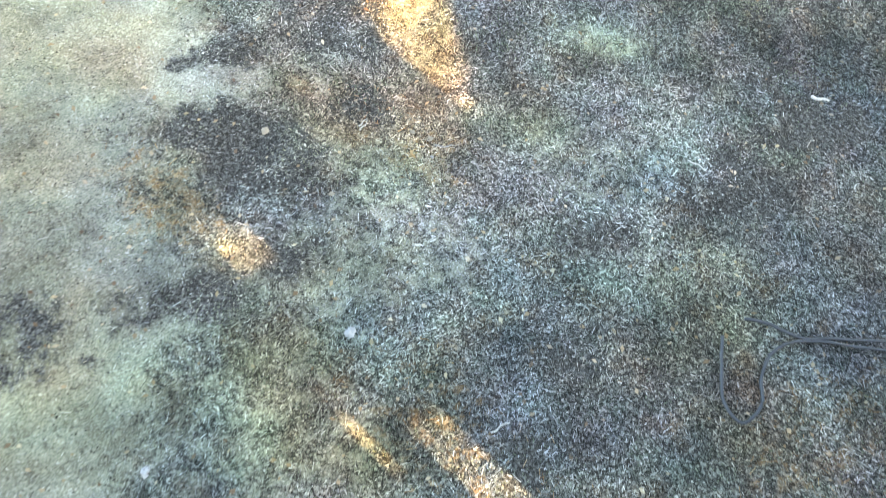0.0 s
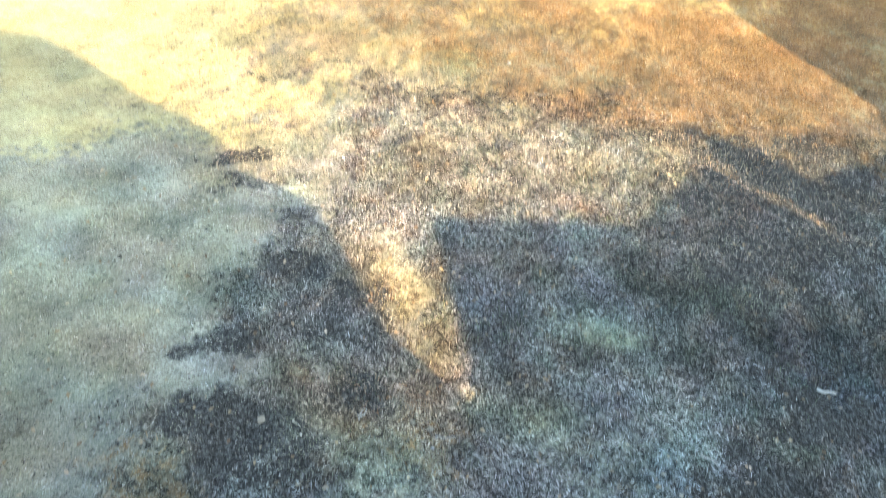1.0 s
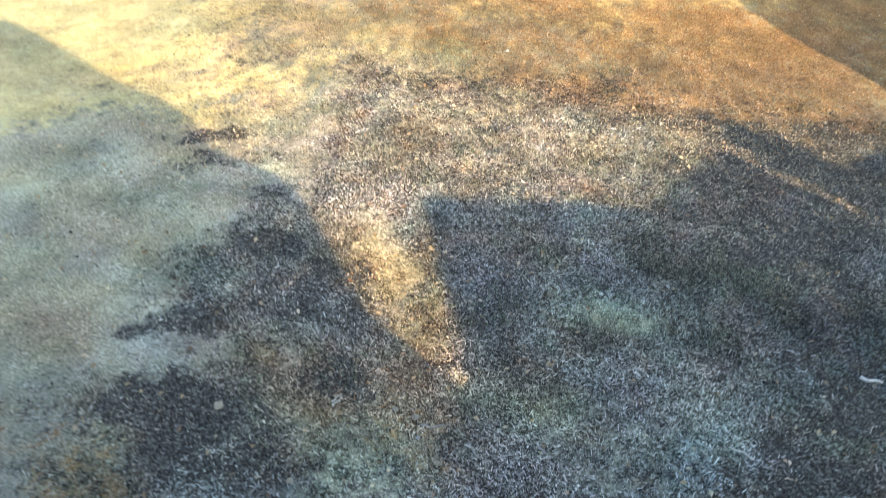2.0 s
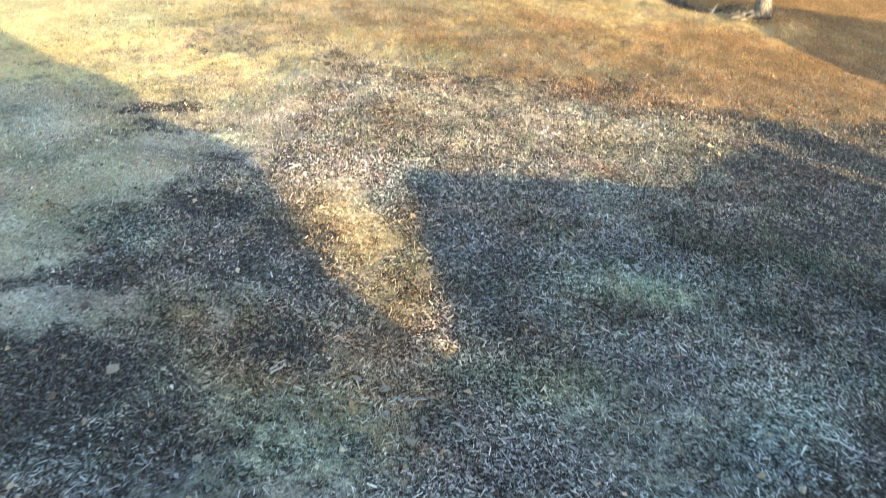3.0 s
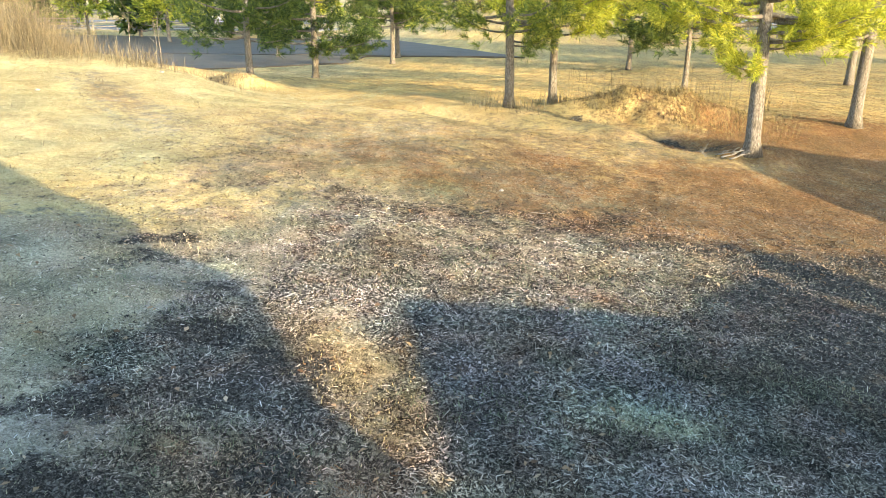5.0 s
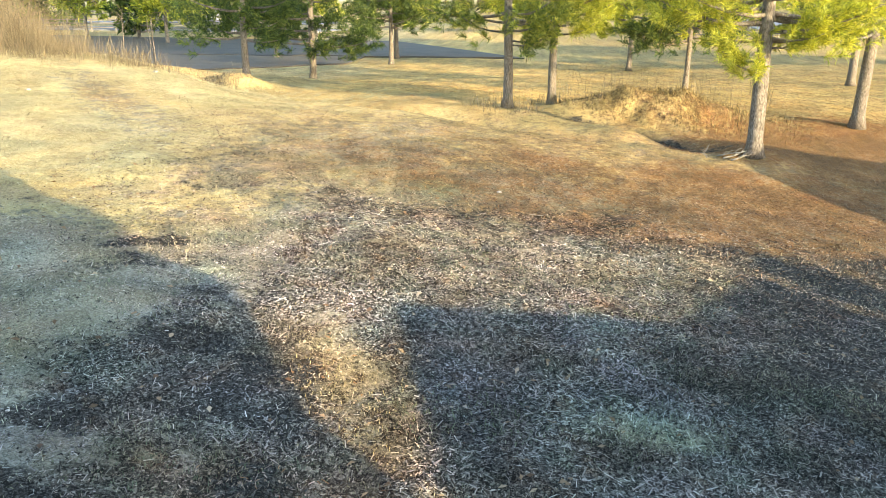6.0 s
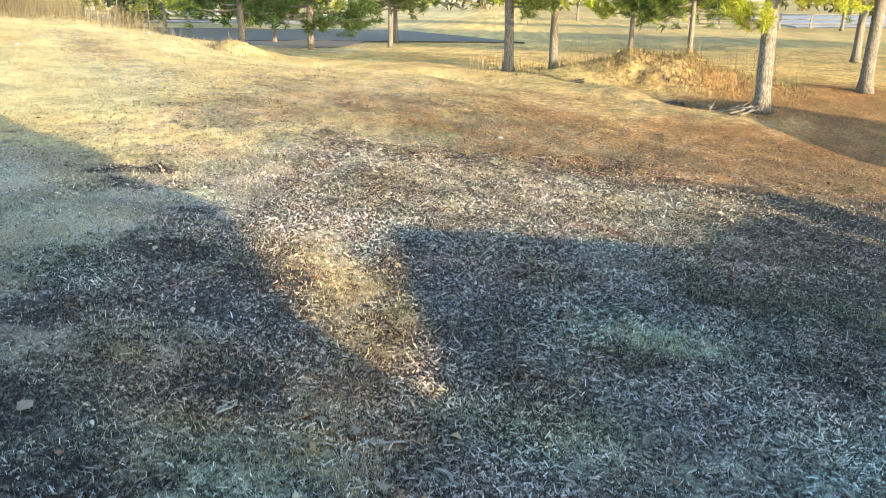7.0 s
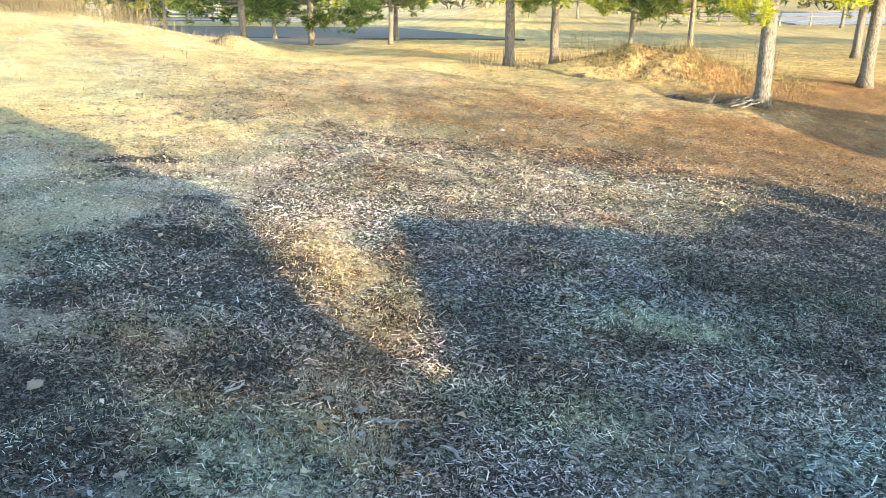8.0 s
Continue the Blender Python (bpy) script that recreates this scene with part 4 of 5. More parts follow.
blades("wood_fibres", x, y, r, (0.018, 0.07), (0.002, 0.006), FIBRE, "fine shreds and fibres of wood matted in the mulch", "mulch", toned=True, lying=True)
x, y, r = scatter(2400, -6, 9, -6, 10, lambda x, y: 0.35 + 0.5 * vnoise(x, y, 0.9, 52), 104)
leaves("dead_leaves", x, y, r, (0.04, 0.09), LEAF, "curled brown dead leaves strewn on the ground", "leaves")
x, y, r = scatter(75000, -5.5, 8, -6, 7, lambda x, y: mulchy(x, y) * (1 - 0.5 * step(3, 7, y)), 116)
leaves("leaf_litter", x, y, r, (0.012, 0.036), FLAKE, "grey-brown flakes of rotting leaves in the mulch", "leaf litter")
x, y, r = scatter(9000, -5, 7, -6, 5, mulchy, 125)
leaves("bark_flakes", x, y, r, (0.02, 0.05), FLAKE, "larger grey flakes of bark and leaf in the mulch", "mulch")
x, y, r = scatter(180000, -6, 9, 3.0, 13.0, lambda x, y: (1 - 0.6 * step(7, 12, y)) * (0.25 + 1.0 * vnoise(x, y, 0.5, 95)) * step(-6.0, -3.5, x + 0.25 * (y - 4) + 2 * vnoise(x, y, 1.0, 96) - 1), 124)
blades("dry_litter", x, y, r, (0.016, 0.055), (0.006, 0.015), DRY_LITTER, "brown, mauve and tan shreds of leaf and bark on the dry lawn", "leaf litter", toned=True, lying=True)
x, y, r = scatter(9000, -6, 9, 3.0, 10, lambda x, y: 0.3 + 0.7 * vnoise(x, y, 0.5, 98), 127)
leaves("leaf_litter", x, y, r, (0.015, 0.04), DRY_LITTER, "small brown and tan scraps of leaf on the dry lawn", "leaf litter")
x, y, r = scatter(60000, -4, 6, -6, 5, lambda x, y: np.clip(2.6 * (vnoise(x, y, 1.1, 61) - 0.58), 0, 1) + 0.8 * blob(x, y, -0.9, -1.1, 0.8, 0.45), 117)
blades("green_grass", x, y, r, (0.02, 0.07), (0.004, 0.008), GREEN, "thin patches of blue-green grass in the mulch", "grass", 0.8)
x, y, r = scatter(13000, -3, 1.2, -0.6, 4, lambda x, y: blob(x, y, -0.95, 1.6, 1.7, 0.5, -67) * (0.3 + 0.9 * vnoise(x, y, 0.3, 94)), 122)
blades("dry_grass", x, y, r, (0.02, 0.06), (0.004, 0.009), STRAW, "thin straw-coloured grass growing through the mulch", "grass", 1.0)
tufts = ((-0.55, -0.42), (-0.80, -0.25), (-0.62, -0.3), (-0.36, -0.9), (-0.45, -0.55), (-0.30, -0.95))
cx, cy = np.array(tufts).T
r = np.random.default_rng(118)
pick = r.integers(0, len(tufts), 2200)
x, y = cx[pick] + r.normal(0, 0.08, 2200), cy[pick] + r.normal(0, 0.07, 2200)
blades("dry_grass_tufts", x, y, r, (0.02, 0.075), (0.002, 0.005), TUFT, "small tufts of dry straw grass in the mulch", "grass", 1.0)

patches = ((-0.9, -1.0, 0.9, 0.45), (0.57, -0.16, 0.45, 0.25), (1.8, 1.3, 0.6, 0.3), (3.6, 2.2, 0.5, 0.3), (-1.7, 0.2, 0.6, 0.3), (-0.2, -1.6, 0.6, 0.3), (2.9, -2.0, 0.8, 0.4), (-1.9, -3.4, 0.9, 0.5))
x, y, r = scatter(150000, -3.2, 4.4, -4.2, 2.8, lambda x, y: np.max([blob(x, y, *q, 0, 0.9) for q in patches], 0) * (0.3 + 0.8 * vnoise(x, y, 0.2, 97)), 126)
blades("grass_patches", x, y, r, (0.015, 0.06), (0.003, 0.007), BLADE, "thin grey-green patches of winter grass in the mulch", "grass", 0.9, toned=True)
x, y, r = scatter(130000, -9, 6, -6.5, 7, lambda x, y: np.clip(cover(x, y)[:, 1] * (1 - 0.9 * cover(x, y)[:, 0]) * 0.8 + 0.08, 0, 1) * (0.4 + 0.8 * vnoise(x, y, 0.4, 53)), 105)
blades("winter_lawn", x, y, r, (0.02, 0.065), (0.004, 0.010), BLADE, "short dormant grey-green lawn grass", "grass", 0.95, toned=True)
x, y, r = scatter(70000, -9, -2.2, -4, 6.5, lambda x, y: np.clip(2.2 * (vnoise(x, y, 0.22, 68) - 0.42), 0.06, 1) * (0.3 + 0.8 * vnoise(x, y, 0.9, 69)), 133)
blades("lawn_litter", x, y, r, (0.016, 0.05), (0.004, 0.010), DRY_LITTER, "brown and tan scraps of leaf and straw on the lawn", "leaf litter", toned=True, lying=True)
x, y, r = scatter(85000, -14, 4, 3.5, 20, lambda x, y: cover(x, y)[:, 0] * np.clip(1.6 * vnoise(x, y, 0.5, 54) * (0.4 + 0.9 * vnoise(x, y, 1.9, 60)), 0.08, 1), 106)
blades("straw_grass", x, y, r, (0.02, 0.07), (0.003, 0.008), STRAW, "dry straw-yellow grass on the sloping lawn", "grass", toned=True, lying=True)
x, y, r = scatter(150000, -14.5, -2.5, 5.2, 17.5, lambda x, y: cover(x, y)[:, 0] * (1 - 0.9 * step(-6.5, -3.5, x + 0.35 * (9 - y))) * np.clip(1.8 * vnoise(x, y, 0.35, 62) * (0.3 + 1.1 * vnoise(x, y, 1.3, 63)), 0.1, 1), 128)
blades("long_straw_grass", x, y, r, (0.05, 0.16), (0.003, 0.007), LONG_STRAW, "long bleached yellow grass lying over the bank", "grass", tall=0.5 + 0.9 * vnoise(x, y, 0.6, 64), lying=True)
x, y, r = scatter(16000, -14, -4, 6, 15, lambda x, y: np.clip(3 * (vnoise(x, y, 0.28, 65) - 0.72), 0, 1) * (0.4 + 0.8 * blob(x, y, -7.3, 10.6, 3.4, 1.0, -48, 0.9)), 129)
blades("dark_tufts", x, y, r, (0.04, 0.13), (0.005, 0.010), DARK_BRUSH, "small dark tufts of weed in the straw grass", "grass", 0.8)
x, y, r = scatter(60000, -7.5, 6.5, 4.6, 13, lambda x, y: np.clip(4 * (vnoise(x, y, 0.16, 66) - 0.66), 0, 1) * (0.25 + 0.9 * vnoise(x, y, 1.2, 67)) * blob(x, y, -0.8, 8.0, 6.2, 2.6, -14, 0.8), 132)
blades("brown_tufts", x, y, r, (0.025, 0.075), (0.004, 0.009), DRY_LITTER, "small clumps of brown weed and stubble in the dry lawn", "grass", 0.9, toned=True)
x, y, r = scatter(45000, -14, 18, 13, 38, lambda x, y: cover(x, y)[:, 0] * (0.3 + 0.7 * vnoise(x, y, 0.9, 55)), 107)
blades("straw_grass", x, y, r, (0.04, 0.11), (0.008, 0.018), STRAW, "dry yellow grass under the pines", "grass", toned=True, lying=True)
x, y, r = scatter(75000, -5, 15, 4.5, 22, lambda x, y: cover(x, y)[:, 2] * (0.35 + 0.8 * vnoise(x, y, 0.5, 56)), 108)
blades("needle_litter", x, y, r, (0.05, 0.13), (0.005, 0.011), NEEDLE_LITTER, "rust-brown fallen pine needles", "pine needles", toned=True, lying=True)
x, y, r = scatter(16000, -5, 6, -6, 4, lambda x, y: cover(x, y)[:, 2] * 0.8, 109)
chips("needle_litter", x, y, r, (0.06, 0.14), (0.005, 0.010), NEEDLE_LITTER, "rust-brown fallen pine needles among mulch", "pine needles", 0.2)

x, y, r = scatter(140000, -16, -6.8, 13.0, 20, lambda x, y: bell(x, y, -12.6, 14.9, 2.6, 1.1, -20) * 1.3 * step(-9.3, -10.3, x) * (0.3 + 0.9 * vnoise(x, y, 0.45, 57)), 110)
blades("tall_dead_weeds", x, y, r, (0.25, 1.7), (0.0025, 0.006), BRUSH, "tall tan thicket of dead weeds on the bank", "weeds", 0.45,
       tall=(0.15 + 1.2 * vnoise(x, y, 0.5, 91)) * (0.55 + 0.8 * vnoise(x, y, 2.0, 92)) * (0.5 + 0.5 * step(-9.4, -11.0, x)))
x, y, r = scatter(9000, -11, -7.5, 13, 17, lambda x, y: bell(x, y, -8.9, 14.6, 0.8, 0.45, 30), 123)
blades("dead_weeds", x, y, r, (0.15, 0.75), (0.003, 0.008), BRUSH, "low tan clump of dead weeds on the bank", "weeds", 0.5)
x, y, r = scatter(9000, -10, -6, 15.5, 19.5, lambda x, y: bell(x, y, -8.0, 17.6, 0.9, 0.6, -20), 131)
blades("dark_brush", x, y, r, (0.05, 0.22), (0.006, 0.012), DARK_BRUSH, "low dark brush and roots on the eroded bank", "weeds", 1.0)
x, y, r = scatter(3000, -9.5, -5, 14, 20, lambda x, y: bell(x, y, -7.6, 16.6, 1.3, 0.8, -30), 111)
blades("dead_weeds", x, y, r, (0.12, 0.5), (0.004, 0.009), BRUSH, "thin dead weeds along the eroded bank", "weeds", 0.45)
x, y, r = scatter(80000, 1.6, 8.2, 13.2, 19, lambda x, y: ((x - 4.2) * 0.62 + (y - 13.2) * 0.78 > 0.5) * bell(x, y, 4.5, 16.0, 2.3, 1.2, 6) * (0.4 + 0.8 * vnoise(x, y, 0.5, 58)), 112)
blades("mound_grass", x, y, r, (0.05, 0.20), (0.006, 0.012), MOUND, "tangled tawny grass on an earth mound", "grass", 1.25, tall=0.5 + 1.0 * vnoise(x, y, 0.4, 93))
x, y, r = scatter(2400, -0.8, 2.8, 14.2, 18, lambda x, y: np.maximum(bell(x, y, 0.4, 15.2, 0.9, 0.5), bell(x, y, 1.9, 16.9, 0.7, 0.5)), 113)
blades("dead_weeds", x, y, r, (0.1, 0.55), (0.005, 0.010), BRUSH, "dry weeds round the feet of two pines", "weeds", 0.45)
x, y, r = scatter(900, 2.0, 9, 17, 24, lambda x, y: 0.5 * vnoise(x, y, 1.2, 59), 114)
blades("dead_weeds", x, y, r, (0.4, 1.2), (0.006, 0.011), BRUSH, "sparse tall dead stalks behind the mound", "weeds", 0.16)
x, y, r = scatter(16000, 1.6, 5.0, 14.6, 18.2, lambda x, y: bell(x, y, 3.2, 16.2, 0.9, 0.5, 10), 115)
blades("dark_brush", x, y, r, (0.04, 0.15), (0.007, 0.014), DARK_BRUSH, "low dark brush on the end of the mound", "weeds", 1.1)


# ---- far ground: road, yard and lot ----
def sheet(name, outline, lift, mat, label, category, cells=24):
    """A flat piece of paving that follows the land, from four corners, with a thickness."""
    p = [Vector(q) for q in outline]
    verts, faces = [], []
    for i in range(cells + 1):
        for j in range(9):
            u, v = i / cells, j / 8
            q = p[0].lerp(p[1], u).lerp(p[3].lerp(p[2], u), v)
            verts.append((q.x, q.y, ground_z(q.x, q.y) + lift))
    for i in range(cells):
        for j in range(8):
            k = i * 9 + j
            faces.append((k, k + 9, k + 10, k + 1))
    ob = new(name, mesh_of(name, verts, faces, mat))
    mod = ob.modifiers.new("thick", 'SOLIDIFY')
    mod.thickness = 0.25
    tagged(ob, label, category, kind="structure")


# Lane sheet made wider to stand in for shade lying on the grass.
sheet("road", [(-110, 50), (1.5, 44.6), (-9, 64), (-110, 84)], 0.09, SHADED_ASPHALT, "grey asphalt lane beyond the pines, widened over shaded grass", "road", 40)
sheet("road", [(-48, 12), (-8.3, 39.4), (-8.3, 47), (-48, 56)], 0.06, SHADED_ASPHALT, "grey asphalt drive joining the lane", "road")
sheet("pavement", [(27, 74), (95, 70), (130, 150), (40, 150)], 0.13, CONCRETE, "pale concrete lot in the distance", "pavement")
sheet("pavement", [(-120, 84), (-20, 82), (-18, 90), (-120, 96)], 0.13, CONCRETE, "pale drive in the distance", "pavement")
sheet("pavement", [(-150, 112), (-26, 110), (-24, 124), (-150, 130)], 0.13, CONCRETE, "pale drive in the distance", "pavement")


# ---- far house, fence and trees ----
def far_house(x, y, wide, deep, eave, ridge, turn, label):
    base = new("house")
    base.matrix_world = pose(x, y, ground_z(x, y), 0, 0, turn)
    tagged(base, label, "house")
    bm = bmesh.new()
    w, d = wide / 2, deep / 2
    prof = [(-d, -0.5), (d, -0.5), (d, eave), (0, ridge), (-d, eave)]
    vs = [[bm.verts.new((sx, q, z)) for q, z in prof] for sx in (-w, w)]
    bm.faces.new(vs[0]), bm.faces.new(vs[1])
    for k in range(5):
        bm.faces.new((vs[0][k], vs[1][k], vs[1][(k + 1) % 5], vs[0][(k + 1) % 5]))
    bmesh.ops.recalc_face_normals(bm, faces=bm.faces)
    part("wall", bm, WHITE, base)
    for sg in (-1, 1):
        bm = bmesh.new()
        slope = (ridge - eave) / d
        a, b = (0, ridge + 0.02), (sg * (d + 0.4), eave - 0.4 * slope + 0.02)
        vs = [[bm.verts.new((sx, q, z)) for q, z in (a, b, (b[0], b[1] + 0.16), (a[0], a[1] + 0.16))] for sx in (-w - 0.3, w + 0.3)]
        bm.faces.new(vs[0]), bm.faces.new(vs[1])
        for k in range(4):
            bm.faces.new((vs[0][k], vs[1][k], vs[1][(k + 1) % 4], vs[0][(k + 1) % 4]))
        bmesh.ops.recalc_face_normals(bm, faces=bm.faces)
        part("roof", bm, SHINGLE, base, "grey shingled roof slope")
    for k in range(int(wide // 2.6)):
        cx = -w + 1.4 + 2.6 * k
        bm = bmesh.new()
        box(bm, (cx - 0.5, -d - 0.05, 1.0), (cx + 0.5, -d + 0.02, 2.3))
        win = part("window", bm, WHITE, base)
        bm = bmesh.new()
        box(bm, (cx - 0.42, -d - 0.07, 1.08), (cx + 0.42, -d - 0.045, 2.22))
        part("pane", bm, GLASS, win, "dark window pane")


far_house(-48, 118, 8, 6, 2.6, 3.9, 4, "pale house with a grey roof, far behind the pines")


def rail_fence(x0, y0, x1, y1, label, step_m=2.6, high=1.35):
    base = new("rail_fence")
    tagged(base, label, "fence")
    n = int(math.hypot(x1 - x0, y1 - y0) / step_m)
    pts = [(x0 + (x1 - x0) * k / n, y0 + (y1 - y0) * k / n) for k in range(n + 1)]
    post = None
    for x, y in pts:
        if post is None:
            bm = bmesh.new()
            box(bm, (-0.07, -0.07, -0.3), (0.07, 0.07, high))
            bmesh.ops.bevel(bm, geom=bm.edges[:], offset=0.012, segments=1, affect='EDGES')
            ob = part("post", bm, OLD_WOOD, base)
            post = ob.data
        else:
            ob = part_mesh("post", post, base)
        ob.location = (x, y, ground_z(x, y))
    for z in (0.45, 0.85, 1.22):
        for (xa, ya), (xb, yb) in zip(pts, pts[1:]):
            a, b = Vector((xa, ya - 0.09, ground_z(xa, ya) + z)), Vector((xb, yb - 0.09, ground_z(xb, yb) + z))
            v, f = tube([a, b], [0.055, 0.055], 6)
            part_mesh("rail", mesh_of("rail", v, f, OLD_WOOD), base)


rail_fence(14, 71, 66, 68.5, "weathered wooden rail fence before the pale lot")
rail_fence(-70, 80, -22, 79, "weathered wooden rail fence along the drive")

for k, (x, y, h) in enumerate(((-27, 60, 10), (0.5, 84, 11), (17.5, 74, 10), (-40, 72, 11), (-19, 78, 10), (28, 66, 10), (-52, 66, 11), (38, 82, 11), (9, 98, 12), (-12, 104, 12))):
    pine(x, y, 0.3, h, 1.9, 3.0, 140 + k, PINE + ", far off", (0, 0), 300, 18, 0.48, 0.045)


for k, (x, y, h) in enumerate(((-64, 88, 8), (-57, 92, 9), (-50, 86, 8), (-43, 93, 9), (-36, 90, 8), (-29, 95, 9), (-24, 70, 7), (-33, 68, 7))):
    pine(x, y, 0.3, h, 0.5, 2.6, 170 + k, "dark young pine with boughs near the ground, far off", (0, 0), 170, 12, 0.6, 0.07, leaf=SHADED_FOLIAGE)


# ---- distant woods ----
def distant_woods(seed):
    r = np.random.default_rng(seed)
    cs, ws = [], []
    for k in range(150):
        a = r.uniform(-1.15, 1.15)
        far = r.uniform(170, 270)
        x, y = far * math.sin(a), far * math.cos(a)
        z, high, wide = ground_z(x, y), r.uniform(7, 15), r.uniform(2.5, 5)
        for q in range(14):
            f = r.random() ** 0.8
            cs.append((x + r.normal(0, wide * (1 - 0.6 * f) * 0.5), y + r.normal(0, wide * 0.5), z + 0.3 + high * f))
            ws.append((r.normal(0, 0.4), r.normal(0, 0.4), 1.0))
    w = np.array(ws)
    return needle_tufts(cs, w / np.linalg.norm(w, axis=1, keepdims=True), 2.4, 7, seed, 0.35)


v, t = distant_woods(900)
stuff("distant_woods", v, t, WOODS, "brown and dull green woods along the skyline", "woods")


# ---- small things ----
def strand(name, points, radius, mat, label, category, sides=8, per=6):
    """A smooth tube through points of the plan, lying on the ground."""
    p = [Vector((x, y)) for x, y in points]
    line = []
    for i in range(len(p) - 1):
        a, b, c, d = p[max(i - 1, 0)], p[i], p[i + 1], p[min(i + 2, len(p) - 1)]
        for k in range(per):
            t = k / per
            q = 0.5 * ((2 * b) + (c - a) * t + (2 * a - 5 * b + 4 * c - d) * t * t + (3 * b - a - 3 * c + d) * t ** 3)
            line.append((q.x, q.y, ground_z(q.x, q.y) + radius * 0.9 + 0.05))
    v, f = tube(line, [radius] * len(line), sides)
    tagged(new(name, mesh_of(name, v, f, mat, True)), label, category)


strand("garden_hose", ((5.6, -2.62), (4.96, -2.60), (4.4, -2.63), (3.94, -2.66), (3.59, -2.54), (3.27, -2.50)), 0.022, RUBBER,
       "thin black hose lying on the mulch", "hose")
strand("garden_hose", ((5.6, -2.74), (4.7, -2.70), (3.95, -2.70), (3.6, -2.86), (3.43, -3.15), (3.38, -3.5), (3.16, -3.70), (2.98, -3.5), (2.97, -3.1), (3.02, -2.72)), 0.021, RUBBER,
       "looped end of a thin black hose on the mulch", "hose")


def stick(x, y, turn, length, radius, mat, label, name="stick", forks=0, lift=0.0, rise=0.0, seed=0):
    rnd = random.Random(seed)
    base = new(name)
    base.matrix_world = pose(x, y, ground_z(x, y) + lift, 0, 0, turn)
    tagged(base, label, "branch")
    line = [(length * (k / 6 - 0.5), 0.06 * length * math.sin(k * 1.3 + seed), radius + rise * (k / 6)) for k in range(7)]
    v, f = tube(line, [radius * (1 - 0.5 * k / 6) for k in range(7)], 7, 0.2, seed)
    part_mesh("stem", mesh_of("stem", v, f, mat, True), base)
    for k in range(forks):
        s = Vector(line[2 + k % 4])
        e = s + Vector((rnd.uniform(0.1, 0.3) * length, rnd.choice((-1, 1)) * rnd.uniform(0.15, 0.35) * length, rnd.uniform(0.02, 0.3) * length))
        v, f = tube([s, s.lerp(e, 0.5) + Vector((0, 0, 0.02)), e], [radius * 0.6, radius * 0.45, radius * 0.2], 6, 0.2, seed + k)
        part_mesh("twig", mesh_of("twig", v, f, mat, True), base)


for k, (x, y, turn, ln, rad, lab) in enumerate((
        (-1.2, -0.49, 62, 0.17, 0.010, "short pale stick on the leaf litter"),
        (-0.21, -0.67, 4, 0.24, 0.014, "flat grey stick half sunk in the mulch"),
        (4.66, 0.77, -12, 0.24, 0.026, "pale splinter of bark on the mulch"),
        (0.59, -3.99, 35, 0.22, 0.012, "short pale stick on the mulch"),
        (2.92, -0.52, -35, 0.25, 0.012, "short pale stick on the mulch"),
        (0.2, -0.9, -50, 0.2, 0.016, "short grey stick on the mulch"),
        (-0.62, 3.4, 20, 0.3, 0.010, "thin dark twig at the edge of the shade"),
        (1.0, 6.9, -4, 0.3, 0.010, "greyish stick on the dry lawn"),
        (0.86, -0.76, -55, 0.16, 0.016, "flat grey splinter of wood on the mulch"), (-1.22, -0.45, 58, 0.15, 0.009, "short pale stick leaning on the mulch"))):
    stick(x, y, turn, ln, rad, PALE_WOOD if "pale" in lab else OLD_WOOD, lab, seed=k)
for k, (x, y, turn, ln, rad) in enumerate(((5.1, 11.45, 20, 0.5, 0.018), (4.95, 11.5, -40, 0.42, 0.016), (5.2, 11.35, 5, 0.4, 0.02), (4.55, 11.6, 80, 0.4, 0.010))):
    stick(x, y, turn, ln, rad, OLD_WOOD, "bleached dead branch with twigs beside a pine trunk", "dead_branch", 4, 0.02, 0.12, 20 + k)


def dead_leaf(x, y, size, turn, seed, label):
    """One curled leaf with a raised midrib, pointed lobes and a stalk."""
    rnd = random.Random(seed)
    n = 9
    verts, faces = [], []
    for k in range(n):
        f = k / (n - 1)
        wide = size * 0.36 * math.sin(math.pi * min(1, f * 0.96 + 0.04)) * (1 + 0.35 * (k % 2)) * rnd.uniform(0.85, 1.1)
        lift = 0.012 + size * 0.22 * (f - 0.4) ** 2
        for side in (-1, 0, 1):
            verts.append((size * (f - 0.5), side * wide, lift + abs(side) * wide * 0.35))
    for k in range(n - 1):
        a = 3 * k
        faces += [(a, a + 3, a + 4, a + 1), (a + 1, a + 4, a + 5, a + 2)]
    base = new("dead_leaf")
    base.matrix_world = pose(x, y, ground_z(x, y) + 0.012, rnd.uniform(-14, 14), rnd.uniform(-14, 14), turn)
    tagged(base, label, "leaf")
    blade = part_mesh("blade", mesh_of("blade", verts, faces, TAN_LEAF, True), base)
    blade.modifiers.new("thick", 'SOLIDIFY').thickness = 0.0015
    v, f = tube([(-size * 0.5, 0, 0.02 + size * 0.17), (-size * 0.62, 0.004, 0.02), (-size * 0.75, 0.01, 0.012)], [0.0018, 0.0016, 0.0012], 5)
    part_mesh("stalk", mesh_of("stalk", v, f, TAN_LEAF, True), base)


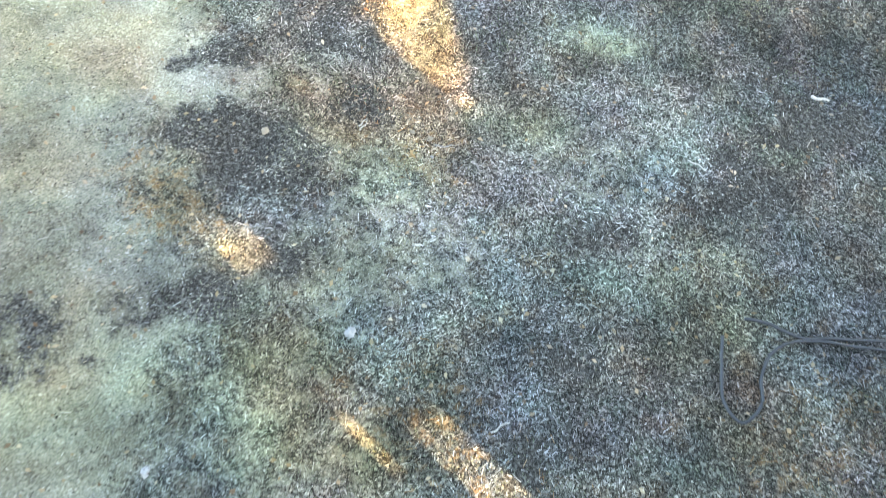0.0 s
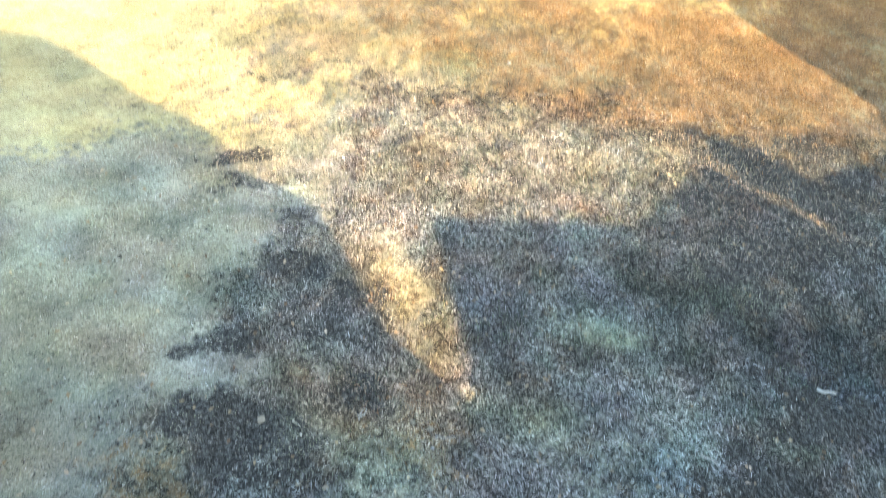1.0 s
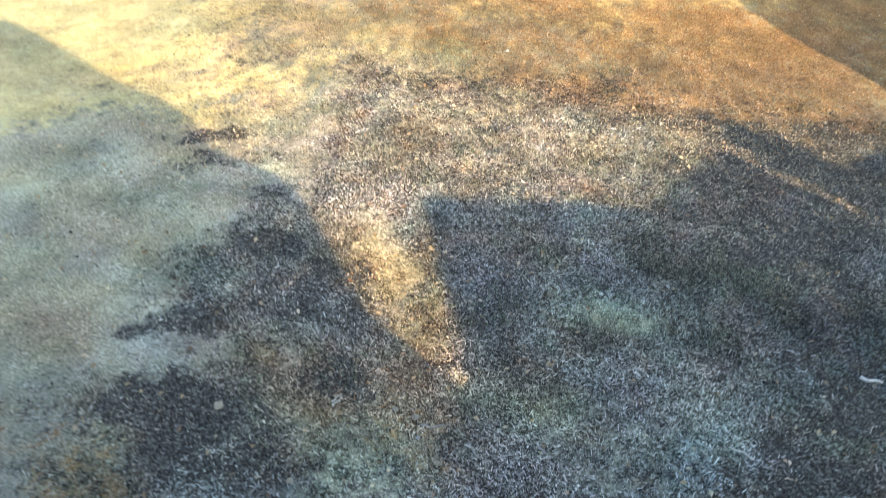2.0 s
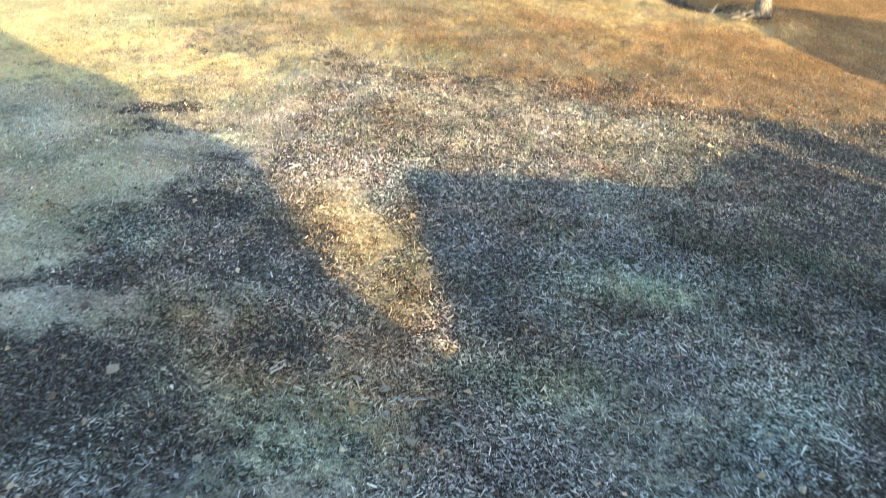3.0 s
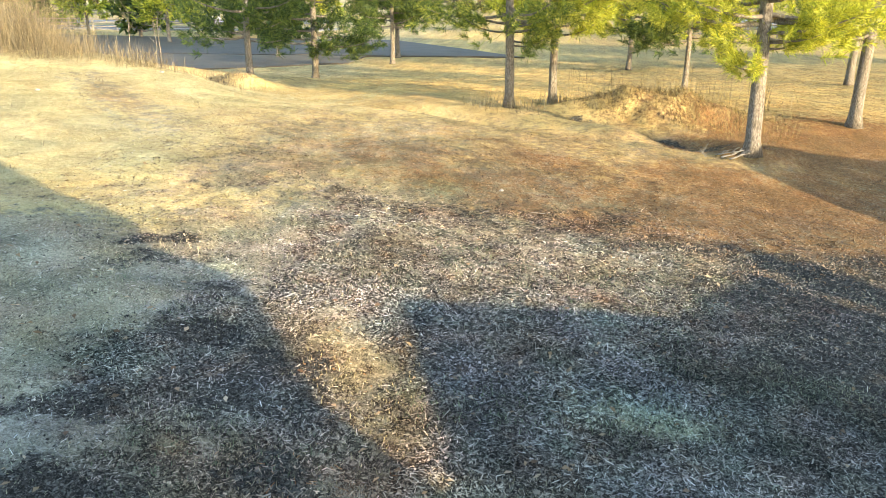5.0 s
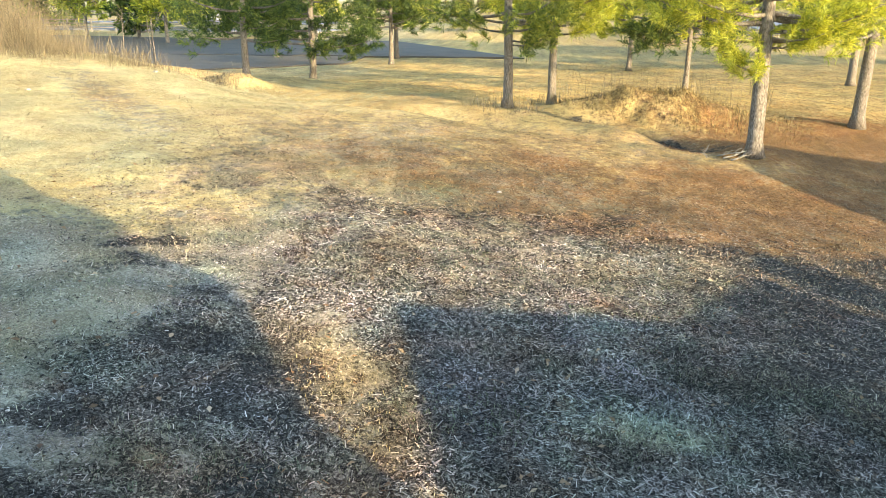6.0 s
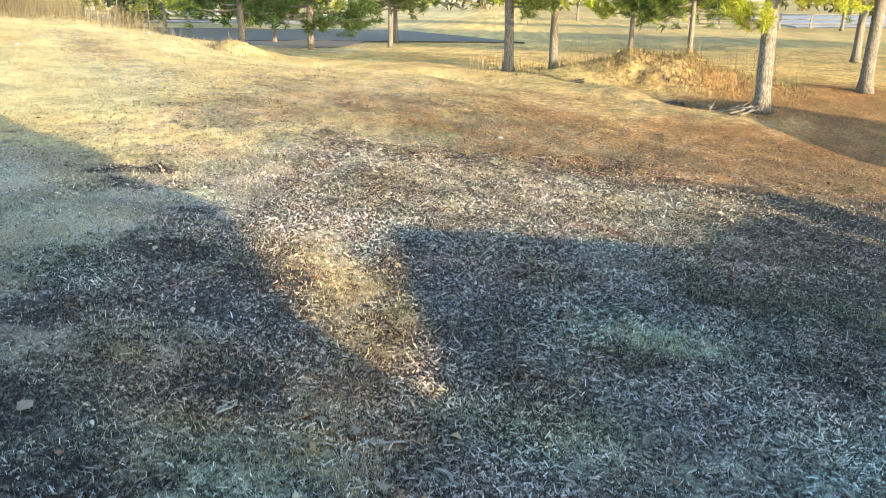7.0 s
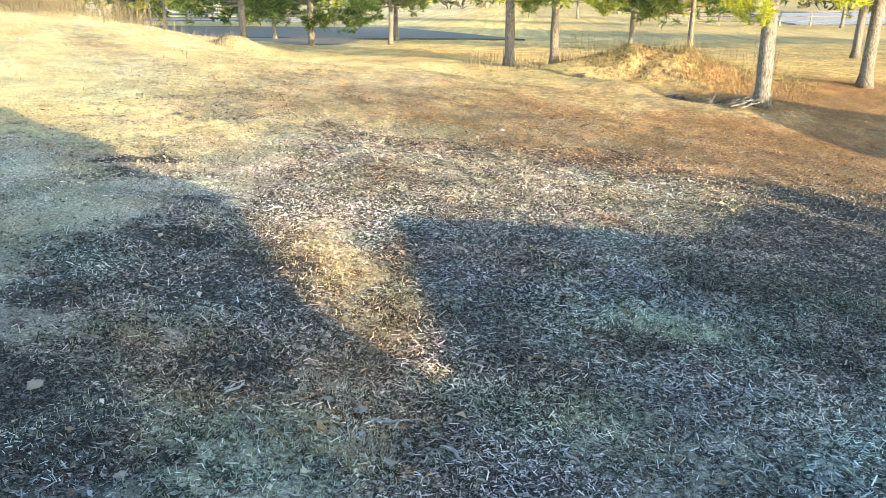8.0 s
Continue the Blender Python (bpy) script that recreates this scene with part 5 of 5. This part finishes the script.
for k, (x, y, size, turn, lab) in enumerate((
        (-2.35, -0.72, 0.11, 70, "large pale curled leaf beside a dark hollow"),
        (-0.39, -0.59, 0.09, 20, "tan dead leaf beside a grass tuft"),
        (-0.61, -0.53, 0.08, -30, "grey-tan dead leaf on the mulch"),
        (-0.14, -1.13, 0.08, 100, "yellow-brown dead leaf among short grass"),
        (-1.45, -1.51, 0.08, 10, "grey-tan dead leaf on the mulch"),
        (0.73, 0.02, 0.07, -60, "small tan dead leaf on the mulch"))):
    dead_leaf(x, y, size, turn, 400 + k, lab)


def sapling(x, y, height, seed, label, stems):
    """A bare young tree: thin stems from one foot, each with a few rising twigs."""
    rnd = random.Random(seed)
    base = new("sapling")
    base.location = (x, y, ground_z(x, y) - 0.03)
    tagged(base, label, "tree")
    for k in range(stems):
        a, out = rnd.uniform(0, 6.28), rnd.uniform(0.05, 0.22)
        line = [Vector((math.cos(a) * out * h + 0.02 * math.sin(6 * h), math.sin(a) * out * h, height * h)) for h in (0, 0.2, 0.4, 0.6, 0.8, 1.0)]
        v, f = tube(line, [0.015, 0.013, 0.011, 0.009, 0.007, 0.004], 7, 0.15, seed + k)
        part_mesh("stem", mesh_of("stem", v, f, BARK, True), base)
        for q in range(5):
            s0 = line[2 + q % 3].lerp(line[3 + q % 3], rnd.random())
            b, ln = rnd.uniform(0, 6.28), rnd.uniform(0.25, 0.6)
            end = s0 + Vector((math.cos(b) * ln * 0.6, math.sin(b) * ln * 0.6, ln * 0.8))
            v, f = tube([s0, s0.lerp(end, 0.5) + Vector((0, 0, -0.02)), end], [0.006, 0.004, 0.002], 5, 0.1, seed + q)
            part_mesh("twig", mesh_of("twig", v, f, BARK, True), base)


sapling(-8.3, 14.9, 1.2, 301, "thin bare grey sapling on the straw bank", 2)
sapling(-9.3, 15.3, 1.3, 305, "slender bare sapling beside dead weeds", 1)


def stone(x, y, size, label, seed, mat=None):
    bm = bmesh.new()
    bmesh.ops.create_icosphere(bm, subdivisions=2, radius=size)
    for q in bm.verts:
        k = noise.noise(q.co * (1.4 / size) + Vector((seed, 0, 0)))
        q.co = Vector((q.co.x, q.co.y * 0.75, q.co.z * 0.5)) * (1 + 0.45 * k)
    me = bpy.data.meshes.new("stone")
    bm.to_mesh(me)
    bm.free()
    me.materials.append(mat or ROCK)
    ob = new("stone", me)
    ob.matrix_world = pose(x, y, ground_z(x, y) + 0.25 * size, 0, 0, seed * 47)
    tagged(ob, label, "stone")


for k, (x, y, s, lab) in enumerate(((-1.05, -3.14, 0.07, "flat grey stone on the litter"), (-2.83, -4.75, 0.06, "small pale stone on the lawn"), (-0.35, -0.84, 0.03, "small pale stone beside a grass tuft"),
                                    (0.39, 7.85, 0.04, "small pale stone on the dry lawn"), (3.3, 16.6, 0.16, "pale stone on the earth mound"), (3.65, 16.7, 0.13, "pale stone on the earth mound"),
                                    (3.0, 16.5, 0.12, "pale stone on the earth mound"), (-9.2, 10.8, 0.05, "pale stone in the straw grass"), (-8.0, 14.2, 0.06, "dark stone on the bank"))):
    stone(x, y, s, lab, k + 1)

# a thin pale stake behind the mound
v, f = tube([(0, 0, -0.1), (0.01, 0, 0.35), (0.0, 0.01, 0.62)], [0.03, 0.028, 0.022], 8, 0.05, 4)
stake = new("marker_stake", mesh_of("marker_stake", v, f, PALE_WOOD, True))
stake.location = (4.05, 17.9, ground_z(4.05, 17.9))
tagged(stake, "short pale wooden stake behind the earth mound", "stake")
